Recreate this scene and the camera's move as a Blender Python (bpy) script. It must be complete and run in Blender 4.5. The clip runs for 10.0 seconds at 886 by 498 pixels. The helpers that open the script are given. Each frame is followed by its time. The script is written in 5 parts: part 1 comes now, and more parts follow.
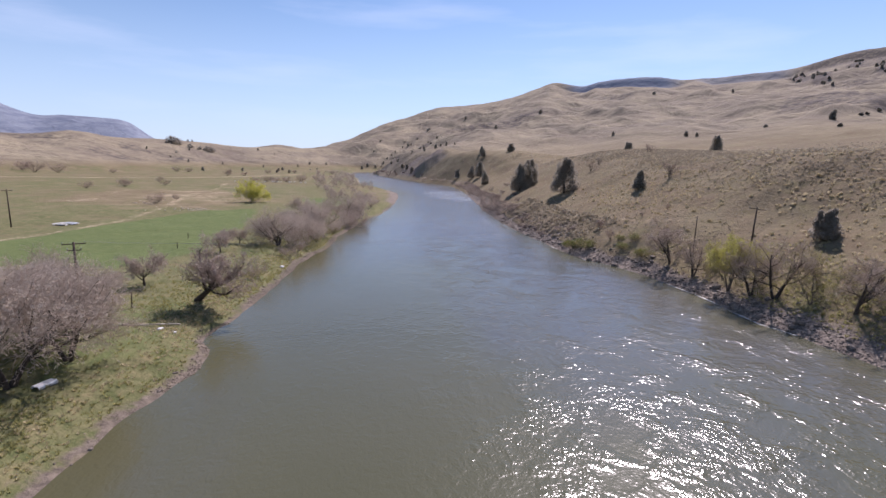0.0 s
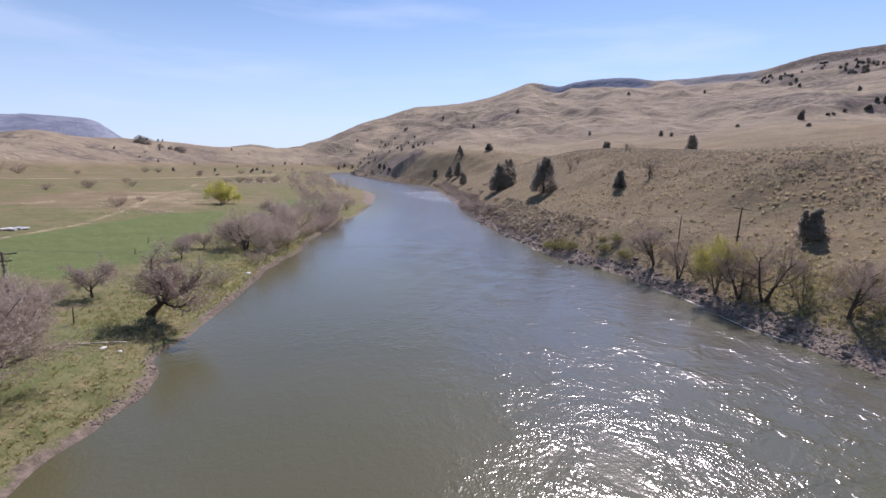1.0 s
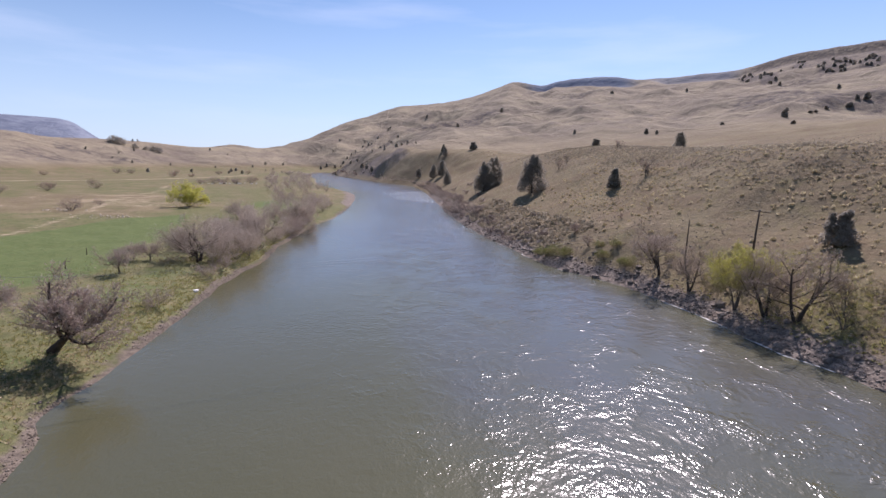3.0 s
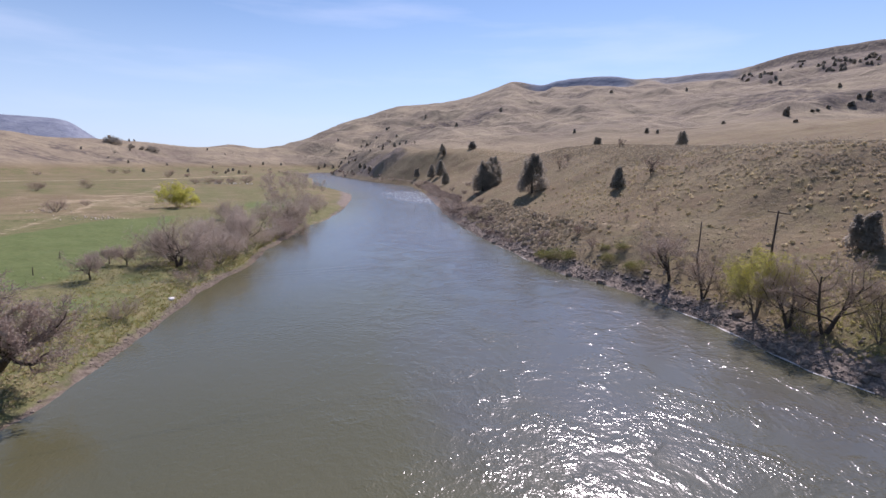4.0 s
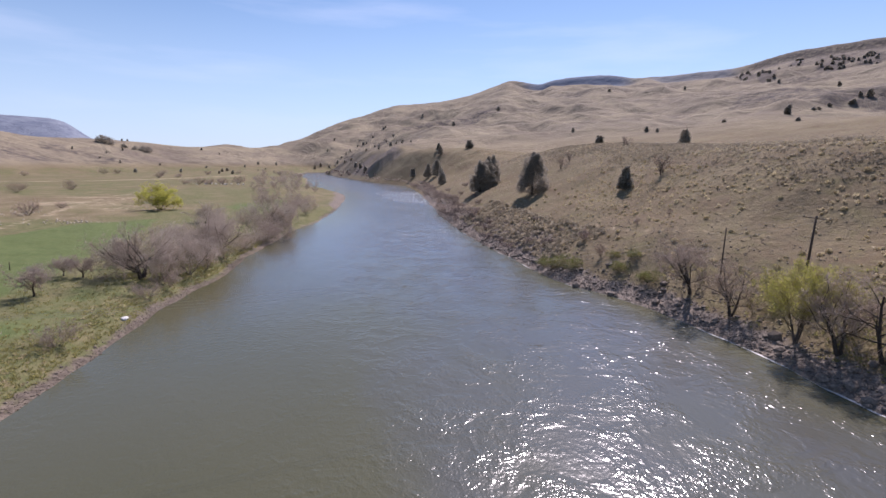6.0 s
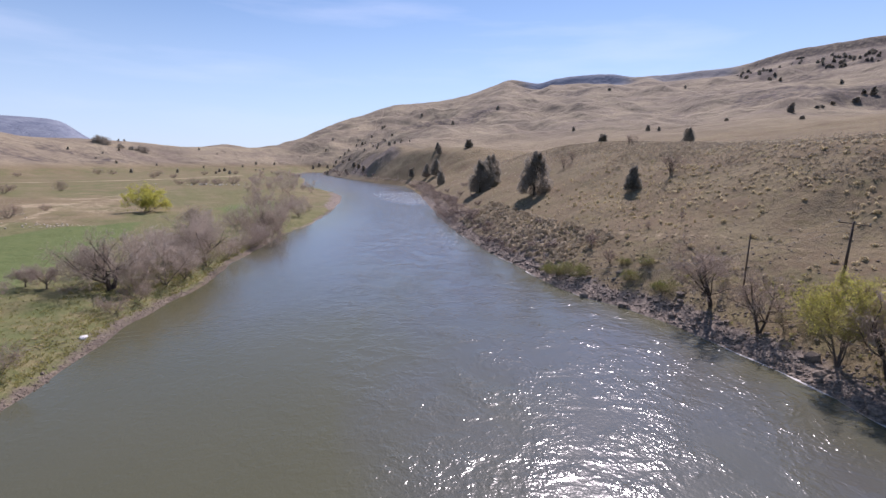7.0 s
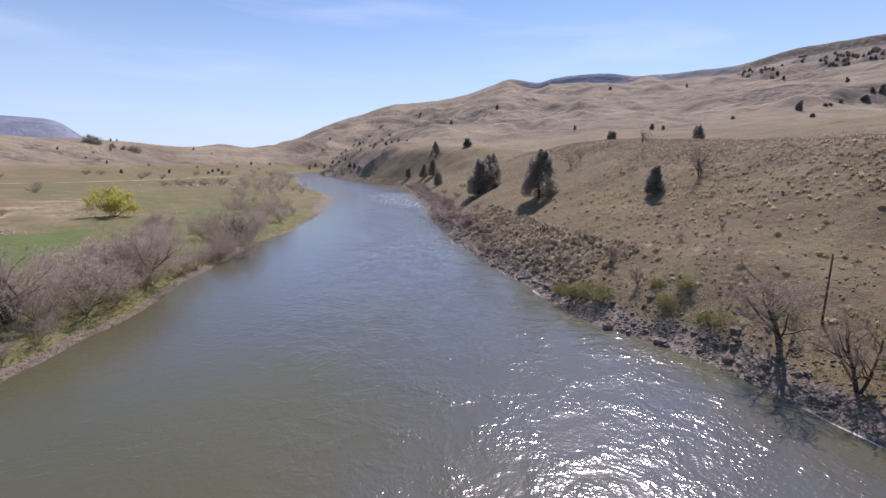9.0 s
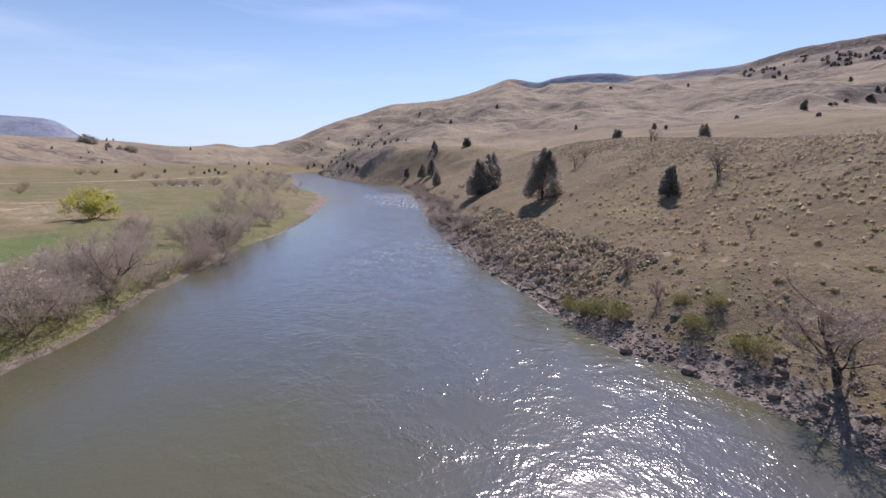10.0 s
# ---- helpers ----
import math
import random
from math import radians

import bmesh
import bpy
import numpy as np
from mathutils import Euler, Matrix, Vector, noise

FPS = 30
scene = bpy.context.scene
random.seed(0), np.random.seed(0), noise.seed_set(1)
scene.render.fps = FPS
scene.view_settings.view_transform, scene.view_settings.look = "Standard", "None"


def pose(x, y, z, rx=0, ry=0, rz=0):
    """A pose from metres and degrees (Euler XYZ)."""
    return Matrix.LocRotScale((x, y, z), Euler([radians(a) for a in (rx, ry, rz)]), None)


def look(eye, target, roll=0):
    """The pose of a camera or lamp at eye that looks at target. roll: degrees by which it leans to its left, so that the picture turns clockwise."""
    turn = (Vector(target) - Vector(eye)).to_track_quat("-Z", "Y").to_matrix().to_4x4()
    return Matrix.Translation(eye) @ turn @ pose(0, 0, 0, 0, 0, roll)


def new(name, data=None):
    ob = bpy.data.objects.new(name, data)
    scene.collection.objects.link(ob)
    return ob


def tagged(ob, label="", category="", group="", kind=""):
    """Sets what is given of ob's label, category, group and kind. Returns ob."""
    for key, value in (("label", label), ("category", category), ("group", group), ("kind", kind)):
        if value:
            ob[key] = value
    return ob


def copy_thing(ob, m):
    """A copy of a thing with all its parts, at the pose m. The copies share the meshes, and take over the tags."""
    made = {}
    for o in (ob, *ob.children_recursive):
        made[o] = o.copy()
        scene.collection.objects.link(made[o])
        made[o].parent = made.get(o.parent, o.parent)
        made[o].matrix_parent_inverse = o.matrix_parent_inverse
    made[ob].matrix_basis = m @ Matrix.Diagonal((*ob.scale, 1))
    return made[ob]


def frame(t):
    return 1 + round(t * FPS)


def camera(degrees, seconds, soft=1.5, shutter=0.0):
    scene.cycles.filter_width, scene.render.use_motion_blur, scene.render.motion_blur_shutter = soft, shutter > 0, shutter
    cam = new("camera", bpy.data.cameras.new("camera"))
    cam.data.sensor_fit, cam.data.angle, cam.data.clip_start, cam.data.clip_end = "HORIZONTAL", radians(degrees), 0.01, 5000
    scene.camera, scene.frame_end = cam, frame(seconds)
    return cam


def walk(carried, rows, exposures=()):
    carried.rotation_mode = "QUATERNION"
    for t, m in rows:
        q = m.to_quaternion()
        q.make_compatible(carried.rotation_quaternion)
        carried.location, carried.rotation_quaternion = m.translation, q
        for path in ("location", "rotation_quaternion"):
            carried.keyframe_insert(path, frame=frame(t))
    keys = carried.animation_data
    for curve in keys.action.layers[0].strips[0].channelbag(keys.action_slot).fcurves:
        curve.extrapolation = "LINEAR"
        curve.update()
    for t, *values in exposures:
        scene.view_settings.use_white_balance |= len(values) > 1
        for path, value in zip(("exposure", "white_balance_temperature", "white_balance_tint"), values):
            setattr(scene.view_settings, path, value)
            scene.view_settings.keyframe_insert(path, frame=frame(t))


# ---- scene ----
cam = camera(83.8, 10.0, soft=1.5)
PATH = [
    (0.0, pose(0.00, -0.00, 20.00, 80.08, -1.33, 0.00)),
    (0.5, pose(0.08, 2.13, 19.95, 80.09, -1.27, -1.36)),
    (1.0, pose(0.29, 4.34, 19.94, 80.11, -1.22, -2.51)),
    (1.5, pose(0.52, 6.76, 19.88, 80.12, -1.17, -3.52)),
    (2.0, pose(0.81, 9.46, 19.83, 80.12, -1.07, -4.02)),
    (2.5, pose(1.19, 12.32, 19.82, 80.10, -0.99, -4.21)),
    (4.0, pose(2.69, 20.45, 19.47, 80.09, -0.90, -4.37)),
    (4.5, pose(3.04, 22.38, 19.39, 80.09, -0.90, -4.53)),
    (5.0, pose(3.29, 24.31, 19.35, 80.07, -0.87, -4.61)),
    (5.5, pose(3.60, 26.37, 19.40, 80.06, -0.84, -4.64)),
    (7.0, pose(4.93, 34.96, 19.54, 79.99, -0.67, -4.71)),
    (7.5, pose(5.54, 38.43, 19.54, 79.97, -0.61, -4.74)),
    (8.0, pose(6.13, 41.97, 19.51, 79.95, -0.58, -4.77)),
    (8.5, pose(6.70, 45.70, 19.45, 79.95, -0.58, -4.79)),
    (9.0, pose(7.30, 49.47, 19.40, 79.98, -0.62, -4.80)),
    (9.5, pose(7.90, 53.26, 19.29, 79.99, -0.62, -4.81)),
    (10.0, pose(8.59, 57.18, 19.29, 79.98, -0.64, -4.82)),
]
walk(cam, PATH, [(0.0, 0.50, 6170, 29), (2.5, 0.49, 6170, 29), (5.0, 0.465, 6170, 29), (10.0, 0.465, 6170, 29)])

# ---- light: clear spring day, sun ahead and a little to the right ----
SUN_AZ, SUN_EL = 25.0, 47.0
world = bpy.data.worlds.new("sky")
scene.world = world
world.use_nodes = True
wn = world.node_tree
wn.nodes.clear()
sky = wn.nodes.new("ShaderNodeTexSky")
sky.sky_type, sky.sun_disc = "NISHITA", False
sky.sun_elevation, sky.sun_rotation = radians(SUN_EL), radians(SUN_AZ)
sky.altitude, sky.air_density, sky.dust_density, sky.ozone_density = 900, 1.0, 0.25, 2.0
# thin high cloud, drawn out in streaks
wtc = wn.nodes.new("ShaderNodeTexCoord")
wmap = wn.nodes.new("ShaderNodeMapping")
wmap.inputs["Scale"].default_value = (1.2, 2.0, 9.0)
wmap.inputs["Rotation"].default_value = (0, radians(6), radians(30))
wcl = wn.nodes.new("ShaderNodeTexNoise")
wcl.inputs["Scale"].default_value, wcl.inputs["Detail"].default_value, wcl.inputs["Roughness"].default_value = 1.6, 7, 0.55
wramp = wn.nodes.new("ShaderNodeMapRange")
wramp.inputs["From Min"].default_value, wramp.inputs["From Max"].default_value = 0.50, 0.80
wramp.inputs["To Max"].default_value = 0.26
wmix = wn.nodes.new("ShaderNodeMix")
wmix.data_type = "RGBA"
wmix.inputs["B"].default_value = (8.6, 9.3, 10.2, 1)
wbg = wn.nodes.new("ShaderNodeBackground")
wbg.inputs["Strength"].default_value = 0.090
wout = wn.nodes.new("ShaderNodeOutputWorld")
wn.links.new(wtc.outputs["Generated"], wmap.inputs["Vector"])
wn.links.new(wmap.outputs["Vector"], wcl.inputs["Vector"])
wn.links.new(wcl.outputs["Fac"], wramp.inputs["Value"])
wn.links.new(wramp.outputs["Result"], wmix.inputs["Factor"])
wtint = wn.nodes.new("ShaderNodeMix")
wtint.data_type, wtint.blend_type = "RGBA", "MULTIPLY"
wtint.inputs["Factor"].default_value = 1.0
wtint.inputs["B"].default_value = (0.84, 0.945, 0.92, 1)
wn.links.new(sky.outputs["Color"], wtint.inputs["A"])
wn.links.new(wtint.outputs["Result"], wmix.inputs["A"])
# pale haze low over the hills
wsep = wn.nodes.new("ShaderNodeSeparateXYZ")
wlow = wn.nodes.new("ShaderNodeMapRange")
wlow.interpolation_type = "SMOOTHSTEP"
for key, v in (("From Min", -0.05), ("From Max", 0.34), ("To Min", 0.80), ("To Max", 0.0)):
    wlow.inputs[key].default_value = v
whaze = wn.nodes.new("ShaderNodeMix")
whaze.data_type = "RGBA"
whaze.inputs["B"].default_value = (4.6, 6.0, 7.35, 1)
wn.links.new(wtc.outputs["Generated"], wsep.inputs["Vector"])
wn.links.new(wsep.outputs["Z"], wlow.inputs["Value"])
wn.links.new(wlow.outputs["Result"], whaze.inputs["Factor"])
wn.links.new(wmix.outputs["Result"], whaze.inputs["A"])
wn.links.new(whaze.outputs["Result"], wbg.inputs["Color"])
wn.links.new(wbg.outputs["Background"], wout.inputs["Surface"])

sun = new("sun", bpy.data.lights.new("sun", "SUN"))
sun.data.energy, sun.data.angle, sun.data.color = 4.4, radians(0.5), (1.0, 0.95, 0.87)
sun.matrix_world = look((900 * math.sin(radians(SUN_AZ)), 900 * math.cos(radians(SUN_AZ)), 900 * math.tan(radians(SUN_EL))), (0, 0, 0))

# ---- materials ----
class Nodes:
    """A small hand for building one node material."""

    def __init__(self, name):
        self.mat = bpy.data.materials.new(name)
        self.mat.use_nodes = True
        self.tree = self.mat.node_tree
        self.tree.nodes.clear()
        self.bsdf = self.add("ShaderNodeBsdfPrincipled")
        self.out = self.add("ShaderNodeOutputMaterial")
        self.link(self.bsdf.outputs["BSDF"], self.out.inputs["Surface"])
        self.place = self.add("ShaderNodeNewGeometry").outputs["Position"]

    def add(self, kind):
        return self.tree.nodes.new(kind)

    def link(self, a, b):
        self.tree.links.new(a, b)

    def put(self, value, socket):
        if isinstance(value, bpy.types.NodeSocket):
            self.link(value, socket)
        elif isinstance(value, tuple) and len(value) == 3 and socket.type == "RGBA":
            socket.default_value = (*value, 1)
        else:
            socket.default_value = value

    def noise(self, scale, detail=4, rough=0.55, stretch=None, turn=0.0, where=None, warp=0.0):
        n = self.add("ShaderNodeTexNoise")
        v = where or self.place
        if stretch:
            m = self.add("ShaderNodeMapping")
            m.inputs["Scale"].default_value = stretch
            m.inputs["Rotation"].default_value = (0, 0, radians(turn))
            self.link(v, m.inputs["Vector"])
            v = m.outputs["Vector"]
        self.link(v, n.inputs["Vector"])
        n.inputs["Scale"].default_value, n.inputs["Detail"].default_value, n.inputs["Roughness"].default_value = scale, detail, rough
        n.inputs["Distortion"].default_value = warp
        return n.outputs["Fac"]

    def ramp(self, value, a, b, lo=0.0, hi=1.0):
        r = self.add("ShaderNodeMapRange")
        self.link(value, r.inputs["Value"])
        for key, v in (("From Min", a), ("From Max", b), ("To Min", lo), ("To Max", hi)):
            r.inputs[key].default_value = v
        return r.outputs["Result"]

    def math(self, op, a, b=0.0):
        m = self.add("ShaderNodeMath")
        m.operation = op
        self.put(a, m.inputs[0])
        self.put(b, m.inputs[1])
        return m.outputs[0]

    def mix(self, fac, a, b, blend="MIX"):
        m = self.add("ShaderNodeMix")
        m.data_type, m.blend_type = "RGBA", blend
        self.put(fac, m.inputs["Factor"])
        self.put(a, m.inputs["A"])
        self.put(b, m.inputs["B"])
        return m.outputs["Result"]

    def attribute(self, name):
        a = self.add("ShaderNodeAttribute")
        a.attribute_name = name
        s = self.add("ShaderNodeSeparateColor")
        self.link(a.outputs["Color"], s.inputs["Color"])
        return s.outputs["Red"], s.outputs["Green"], s.outputs["Blue"]

    def bump(self, height, distance, strength=1.0, below=None):
        b = self.add("ShaderNodeBump")
        b.inputs["Strength"].default_value = strength
        self.put(distance, b.inputs["Distance"])
        self.link(height, b.inputs["Height"])
        if below:
            self.link(below, b.inputs["Normal"])
        return b.outputs["Normal"]

    def done(self, colour, rough=0.9, normal=None, spec=0.2, metal=0.0):
        self.put(colour, self.bsdf.inputs["Base Color"])
        self.put(rough, self.bsdf.inputs["Roughness"])
        self.bsdf.inputs["Specular IOR Level"].default_value = spec
        self.bsdf.inputs["Metallic"].default_value = metal
        if normal:
            self.link(normal, self.bsdf.inputs["Normal"])
        return self.mat


def ground_material():
    n = Nodes("dry_grass_and_earth")
    green, rock, pale = n.attribute("cover")
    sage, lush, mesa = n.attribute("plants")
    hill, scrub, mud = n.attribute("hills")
    broad, mid, fine, grit = n.noise(0.012, 5), n.noise(0.09, 5, 0.6), n.noise(0.7, 5, 0.65), n.noise(5.0, 4, 0.7)
    tan = n.mix(n.ramp(broad, 0.35, 0.65), (0.175, 0.140, 0.076), (0.240, 0.196, 0.110))
    tan = n.mix(n.ramp(mid, 0.38, 0.68, 0, 0.8), tan, (0.158, 0.106, 0.064))
    tan = n.mix(n.ramp(fine, 0.52, 0.72, 0, 0.6), tan, (0.30, 0.235, 0.13))
    tan = n.mix(n.ramp(n.noise(0.28, 5, 0.7, warp=0.6), 0.5, 0.68, 0, 0.55), tan, (0.185, 0.165, 0.062))
    tan = n.mix(n.ramp(grit, 0.50, 0.72, 0, 0.65), tan, (0.085, 0.066, 0.042))
    tan = n.mix(n.ramp(n.noise(2.2, 4, 0.7), 0.56, 0.68, 0, 0.5), tan, (0.34, 0.275, 0.165))
    # barer hill soil, pinkish-grey with distance haze painted in, and darker brushy patches
    hazed_soil = n.mix(n.ramp(broad, 0.38, 0.62), (0.212, 0.176, 0.124), (0.300, 0.252, 0.166))
    hazed_soil = n.mix(n.ramp(n.noise(0.035, 6, 0.7, (1, 1, 2.5)), 0.46, 0.66, 0, 0.6), hazed_soil, (0.135, 0.104, 0.086))
    hazed_soil = n.mix(n.ramp(n.noise(0.11, 4, 0.7), 0.55, 0.70, 0, 0.45), hazed_soil, (0.30, 0.25, 0.175))
    tan = n.mix(hill, tan, hazed_soil)
    tan = n.mix(n.ramp(n.math("ADD", scrub, n.ramp(mid, 0.3, 0.7, -0.3, 0.3)), 0.35, 0.7, 0, 0.85), tan, (0.085, 0.070, 0.062))
    # low sage and rabbitbrush too small to tell apart
    specks = n.ramp(n.noise(1.1, 3, 0.6), 0.53, 0.60)
    tan = n.mix(n.math("MULTIPLY", specks, sage), tan, (0.105, 0.09, 0.062))
    grass = n.mix(n.ramp(fine, 0.35, 0.65), (0.108, 0.121, 0.042), (0.198, 0.179, 0.084))
    grass = n.mix(n.ramp(grit, 0.45, 0.7, 0, 0.6), grass, (0.040, 0.060, 0.016))
    grass = n.mix(n.ramp(n.noise(0.45, 5, 0.7, warp=0.5), 0.52, 0.66, 0, 0.65), grass, (0.235, 0.190, 0.098))
    edge = n.math("ADD", green, n.ramp(mid, 0.25, 0.75, -0.5, 0.5))
    edge = n.math("ADD", edge, n.ramp(fine, 0.25, 0.75, -0.25, 0.25))
    colour = n.mix(n.math("MULTIPLY", n.ramp(edge, 0.35, 0.75), n.math("MINIMUM", n.math("MULTIPLY", green, 2.2), 1.0)), tan, grass)
    field = n.mix(n.ramp(fine, 0.3, 0.7), (0.092, 0.130, 0.038), (0.136, 0.160, 0.056))
    colour = n.mix(n.ramp(n.math("ADD", lush, n.ramp(mid, 0.3, 0.7, -0.25, 0.25)), 0.4, 0.7), colour, field)
    colour = n.mix(n.ramp(n.math("ADD", pale, n.ramp(fine, 0.3, 0.7, -0.3, 0.3)), 0.35, 0.75), colour, (0.40, 0.325, 0.21))
    stone = n.mix(n.ramp(n.noise(1.7, 5, 0.75), 0.4, 0.62), (0.115, 0.094, 0.078), (0.32, 0.265, 0.210))
    colour = n.mix(n.ramp(n.math("ADD", rock, n.ramp(fine, 0.3, 0.7, -0.3, 0.3)), 0.35, 0.65), colour, stone)
    silt = n.mix(n.ramp(n.noise(1.3, 5, 0.7), 0.4, 0.65), (0.110, 0.088, 0.067), (0.225, 0.183, 0.138))
    colour = n.mix(n.ramp(n.math("ADD", mud, n.ramp(fine, 0.3, 0.7, -0.3, 0.3)), 0.3, 0.7), colour, silt)
    # thin bluish-grey veil over the ground colours, painted in for haze
    colour = n.mix(0.05, colour, (0.17, 0.165, 0.20))
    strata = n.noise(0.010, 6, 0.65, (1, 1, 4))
    # cliff rock, its blue painted in for distance haze
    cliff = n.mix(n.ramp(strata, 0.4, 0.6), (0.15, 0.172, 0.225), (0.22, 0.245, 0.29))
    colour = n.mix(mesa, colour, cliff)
    h = n.math("ADD", n.math("MULTIPLY", fine, 0.5), n.math("MULTIPLY", grit, 0.16))
    folds = n.math("MULTIPLY", n.noise(0.018, 6, 0.62, (1, 1, 0.4), warp=0.7), hill)
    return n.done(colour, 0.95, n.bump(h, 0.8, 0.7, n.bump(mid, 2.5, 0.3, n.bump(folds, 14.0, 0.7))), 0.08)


def water_material():
    n = Nodes("river_water")
    calm = n.noise(0.05, 3, 0.6, (1.0, 0.5, 1), 8)
    gust = n.noise(0.26, 3, 0.6, (0.8, 0.8, 1), 10, warp=0.5)
    long_wave = n.noise(0.9, 2, 0.5, (1.0, 0.85, 1), 22, warp=0.8)
    ripple = n.noise(2.8, 1, 0.4, (1.0, 0.8, 1), -12, warp=0.5)
    chop = n.noise(6.5, 0, 0.4, (1.0, 0.8, 1), 15, warp=0.3)
    h = n.math("ADD", n.math("MULTIPLY", long_wave, 0.062), n.math("MULTIPLY", ripple, 0.032))
    h = n.math("ADD", h, n.math("MULTIPLY", chop, 0.014))
    lively, foam, sky_tint = n.attribute("flow")
    force = n.math("ADD", n.ramp(calm, 0.35, 0.65, 0.3, 0.8), n.math("MULTIPLY", lively, n.ramp(gust, 0.40, 0.68, 0.06, 2.15)))
    h = n.math("MULTIPLY", h, force)
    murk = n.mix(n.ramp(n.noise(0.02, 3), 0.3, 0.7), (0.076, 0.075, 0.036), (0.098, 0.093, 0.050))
    # sky reflection painted into the colour: mid-river turned blue-grey
    murk = n.mix(n.ramp(n.math("ADD", sky_tint, n.ramp(calm, 0.3, 0.7, -0.25, 0.25)), 0.1, 0.9), murk, (0.090, 0.095, 0.108))
    # white flecks on the rapids: foam, with sun glint painted in
    foam_glint = n.math("MULTIPLY", n.ramp(n.noise(0.9, 4, 0.75, (1.0, 0.4, 1), 15), 0.50, 0.64, 0, 0.65), foam)
    colour = n.mix(foam_glint, murk, (0.75, 0.76, 0.76))
    n.bsdf.inputs["IOR"].default_value = 1.46
    return n.done(colour, n.ramp(foam_glint, 0, 1, 0.17, 0.6), n.bump(h, 1.0, 1.0), 0.5)


def simple(name, a, b, scale, rough=0.85, relief=0.02, spec=0.2, metal=0.0, stretch=None):
    n = Nodes(name)
    info = n.add("ShaderNodeObjectInfo").outputs["Random"]
    coat = n.mix(n.ramp(n.noise(scale, 5, 0.65, stretch), 0.32, 0.68), a, b)
    coat = n.mix(n.ramp(info, 0, 1, 0, 0.35), coat, tuple(0.6 * v for v in a))
    return n.done(coat, rough, n.bump(n.noise(scale * 3, 4, 0.6, stretch), relief), spec, metal)


def leafy(name, a, b, c, scatter=0.0):
    """Leaves, needles, twigs and blades: every loose piece of the mesh has its own shade."""
    n = Nodes(name)
    isle = n.add("ShaderNodeNewGeometry").outputs["Random Per Island"]
    info = n.add("ShaderNodeObjectInfo").outputs["Random"]
    colour = n.mix(isle, a, b)
    colour = n.mix(n.ramp(info, 0, 1, 0, 0.5), colour, c)
    if scatter:
        n.bsdf.inputs["Transmission Weight"].default_value = 0
        thin = n.add("ShaderNodeBsdfTranslucent")
        n.put(colour, thin.inputs["Color"])
        both = n.add("ShaderNodeMixShader")
        both.inputs[0].default_value = scatter
        n.link(n.bsdf.outputs["BSDF"], both.inputs[1])
        n.link(thin.outputs["BSDF"], both.inputs[2])
        n.link(both.outputs["Shader"], n.out.inputs["Surface"])
    return n.done(colour, 0.8, None, 0.15)


FOAM = simple('white_foam', (0.42, 0.41, 0.39), (0.70, 0.69, 0.67), 3.0, 0.6, 0.01)
GROUND = ground_material()
WATER = water_material()
BARK = simple("grey_brown_bark", (0.050, 0.040, 0.032), (0.12, 0.098, 0.080), 6.0, 0.9, 0.03, stretch=(1, 1, 0.3))
BARK_PALE = simple("weathered_pale_bark", (0.10, 0.082, 0.068), (0.20, 0.17, 0.145), 6.0, 0.9, 0.03, stretch=(1, 1, 0.3))
TWIG = leafy("bare_grey_twigs", (0.40, 0.335, 0.285), (0.64, 0.55, 0.47), (0.44, 0.37, 0.315), 0.6)
TWIG_MAUVE = leafy("bare_reddish_twigs", (0.36, 0.29, 0.26), (0.58, 0.475, 0.425), (0.40, 0.325, 0.295), 0.6)
TWIG_DARK = leafy("dark_reddish_twigs", (0.21, 0.162, 0.152), (0.36, 0.285, 0.265), (0.25, 0.197, 0.187), 0.45)
TWIG_TAN = leafy("budding_tan_twigs", (0.37, 0.32, 0.215), (0.60, 0.53, 0.36), (0.41, 0.36, 0.22), 0.6)
BUD = leafy("yellow_green_new_leaves", (0.39, 0.39, 0.075), (0.60, 0.57, 0.16), (0.40, 0.40, 0.10), 0.6)
CATKIN = leafy("pale_catkins_and_buds", (0.41, 0.352, 0.29), (0.67, 0.585, 0.49), (0.46, 0.395, 0.33), 0.55)
BUD_MAUVE = leafy("swelling_reddish_buds", (0.33, 0.275, 0.23), (0.54, 0.46, 0.38), (0.37, 0.31, 0.26), 0.5)
SHRUB_GREEN = leafy("fresh_shrub_leaves", (0.12, 0.15, 0.035), (0.28, 0.29, 0.07), (0.16, 0.17, 0.06), 0.4)
NEEDLE = leafy("dark_juniper_needles", (0.20, 0.19, 0.158), (0.43, 0.40, 0.33), (0.33, 0.29, 0.245), 0.6)
SAGE = leafy("dry_sage_leaves", (0.33, 0.285, 0.20), (0.66, 0.575, 0.41), (0.46, 0.395, 0.28), 0.55)
SAGE_GREY = leafy("grey_sage_leaves", (0.17, 0.148, 0.112), (0.46, 0.40, 0.295), (0.30, 0.255, 0.19), 0.5)
SAGE_BANK = leafy("dry_bank_scrub", (0.22, 0.19, 0.138), (0.53, 0.455, 0.33), (0.35, 0.30, 0.215), 0.55)
STRAW = leafy("bleached_straw", (0.40, 0.342, 0.215), (0.68, 0.595, 0.395), (0.50, 0.43, 0.275), 0.65)
SILT = simple("pale_silty_stone", (0.13, 0.105, 0.080), (0.32, 0.265, 0.205), 3.0, 0.9, 0.03)
BLADE = leafy("long_grass_blades", (0.22, 0.22, 0.085), (0.46, 0.42, 0.19), (0.31, 0.30, 0.11), 0.6)
STONE = simple("dark_river_stone", (0.10, 0.083, 0.069), (0.32, 0.265, 0.213), 3.0, 0.85, 0.03)
WOOD = simple("weathered_pole_wood", (0.075, 0.055, 0.042), (0.14, 0.108, 0.085), 9.0, 0.9, 0.01, stretch=(1, 1, 0.1))
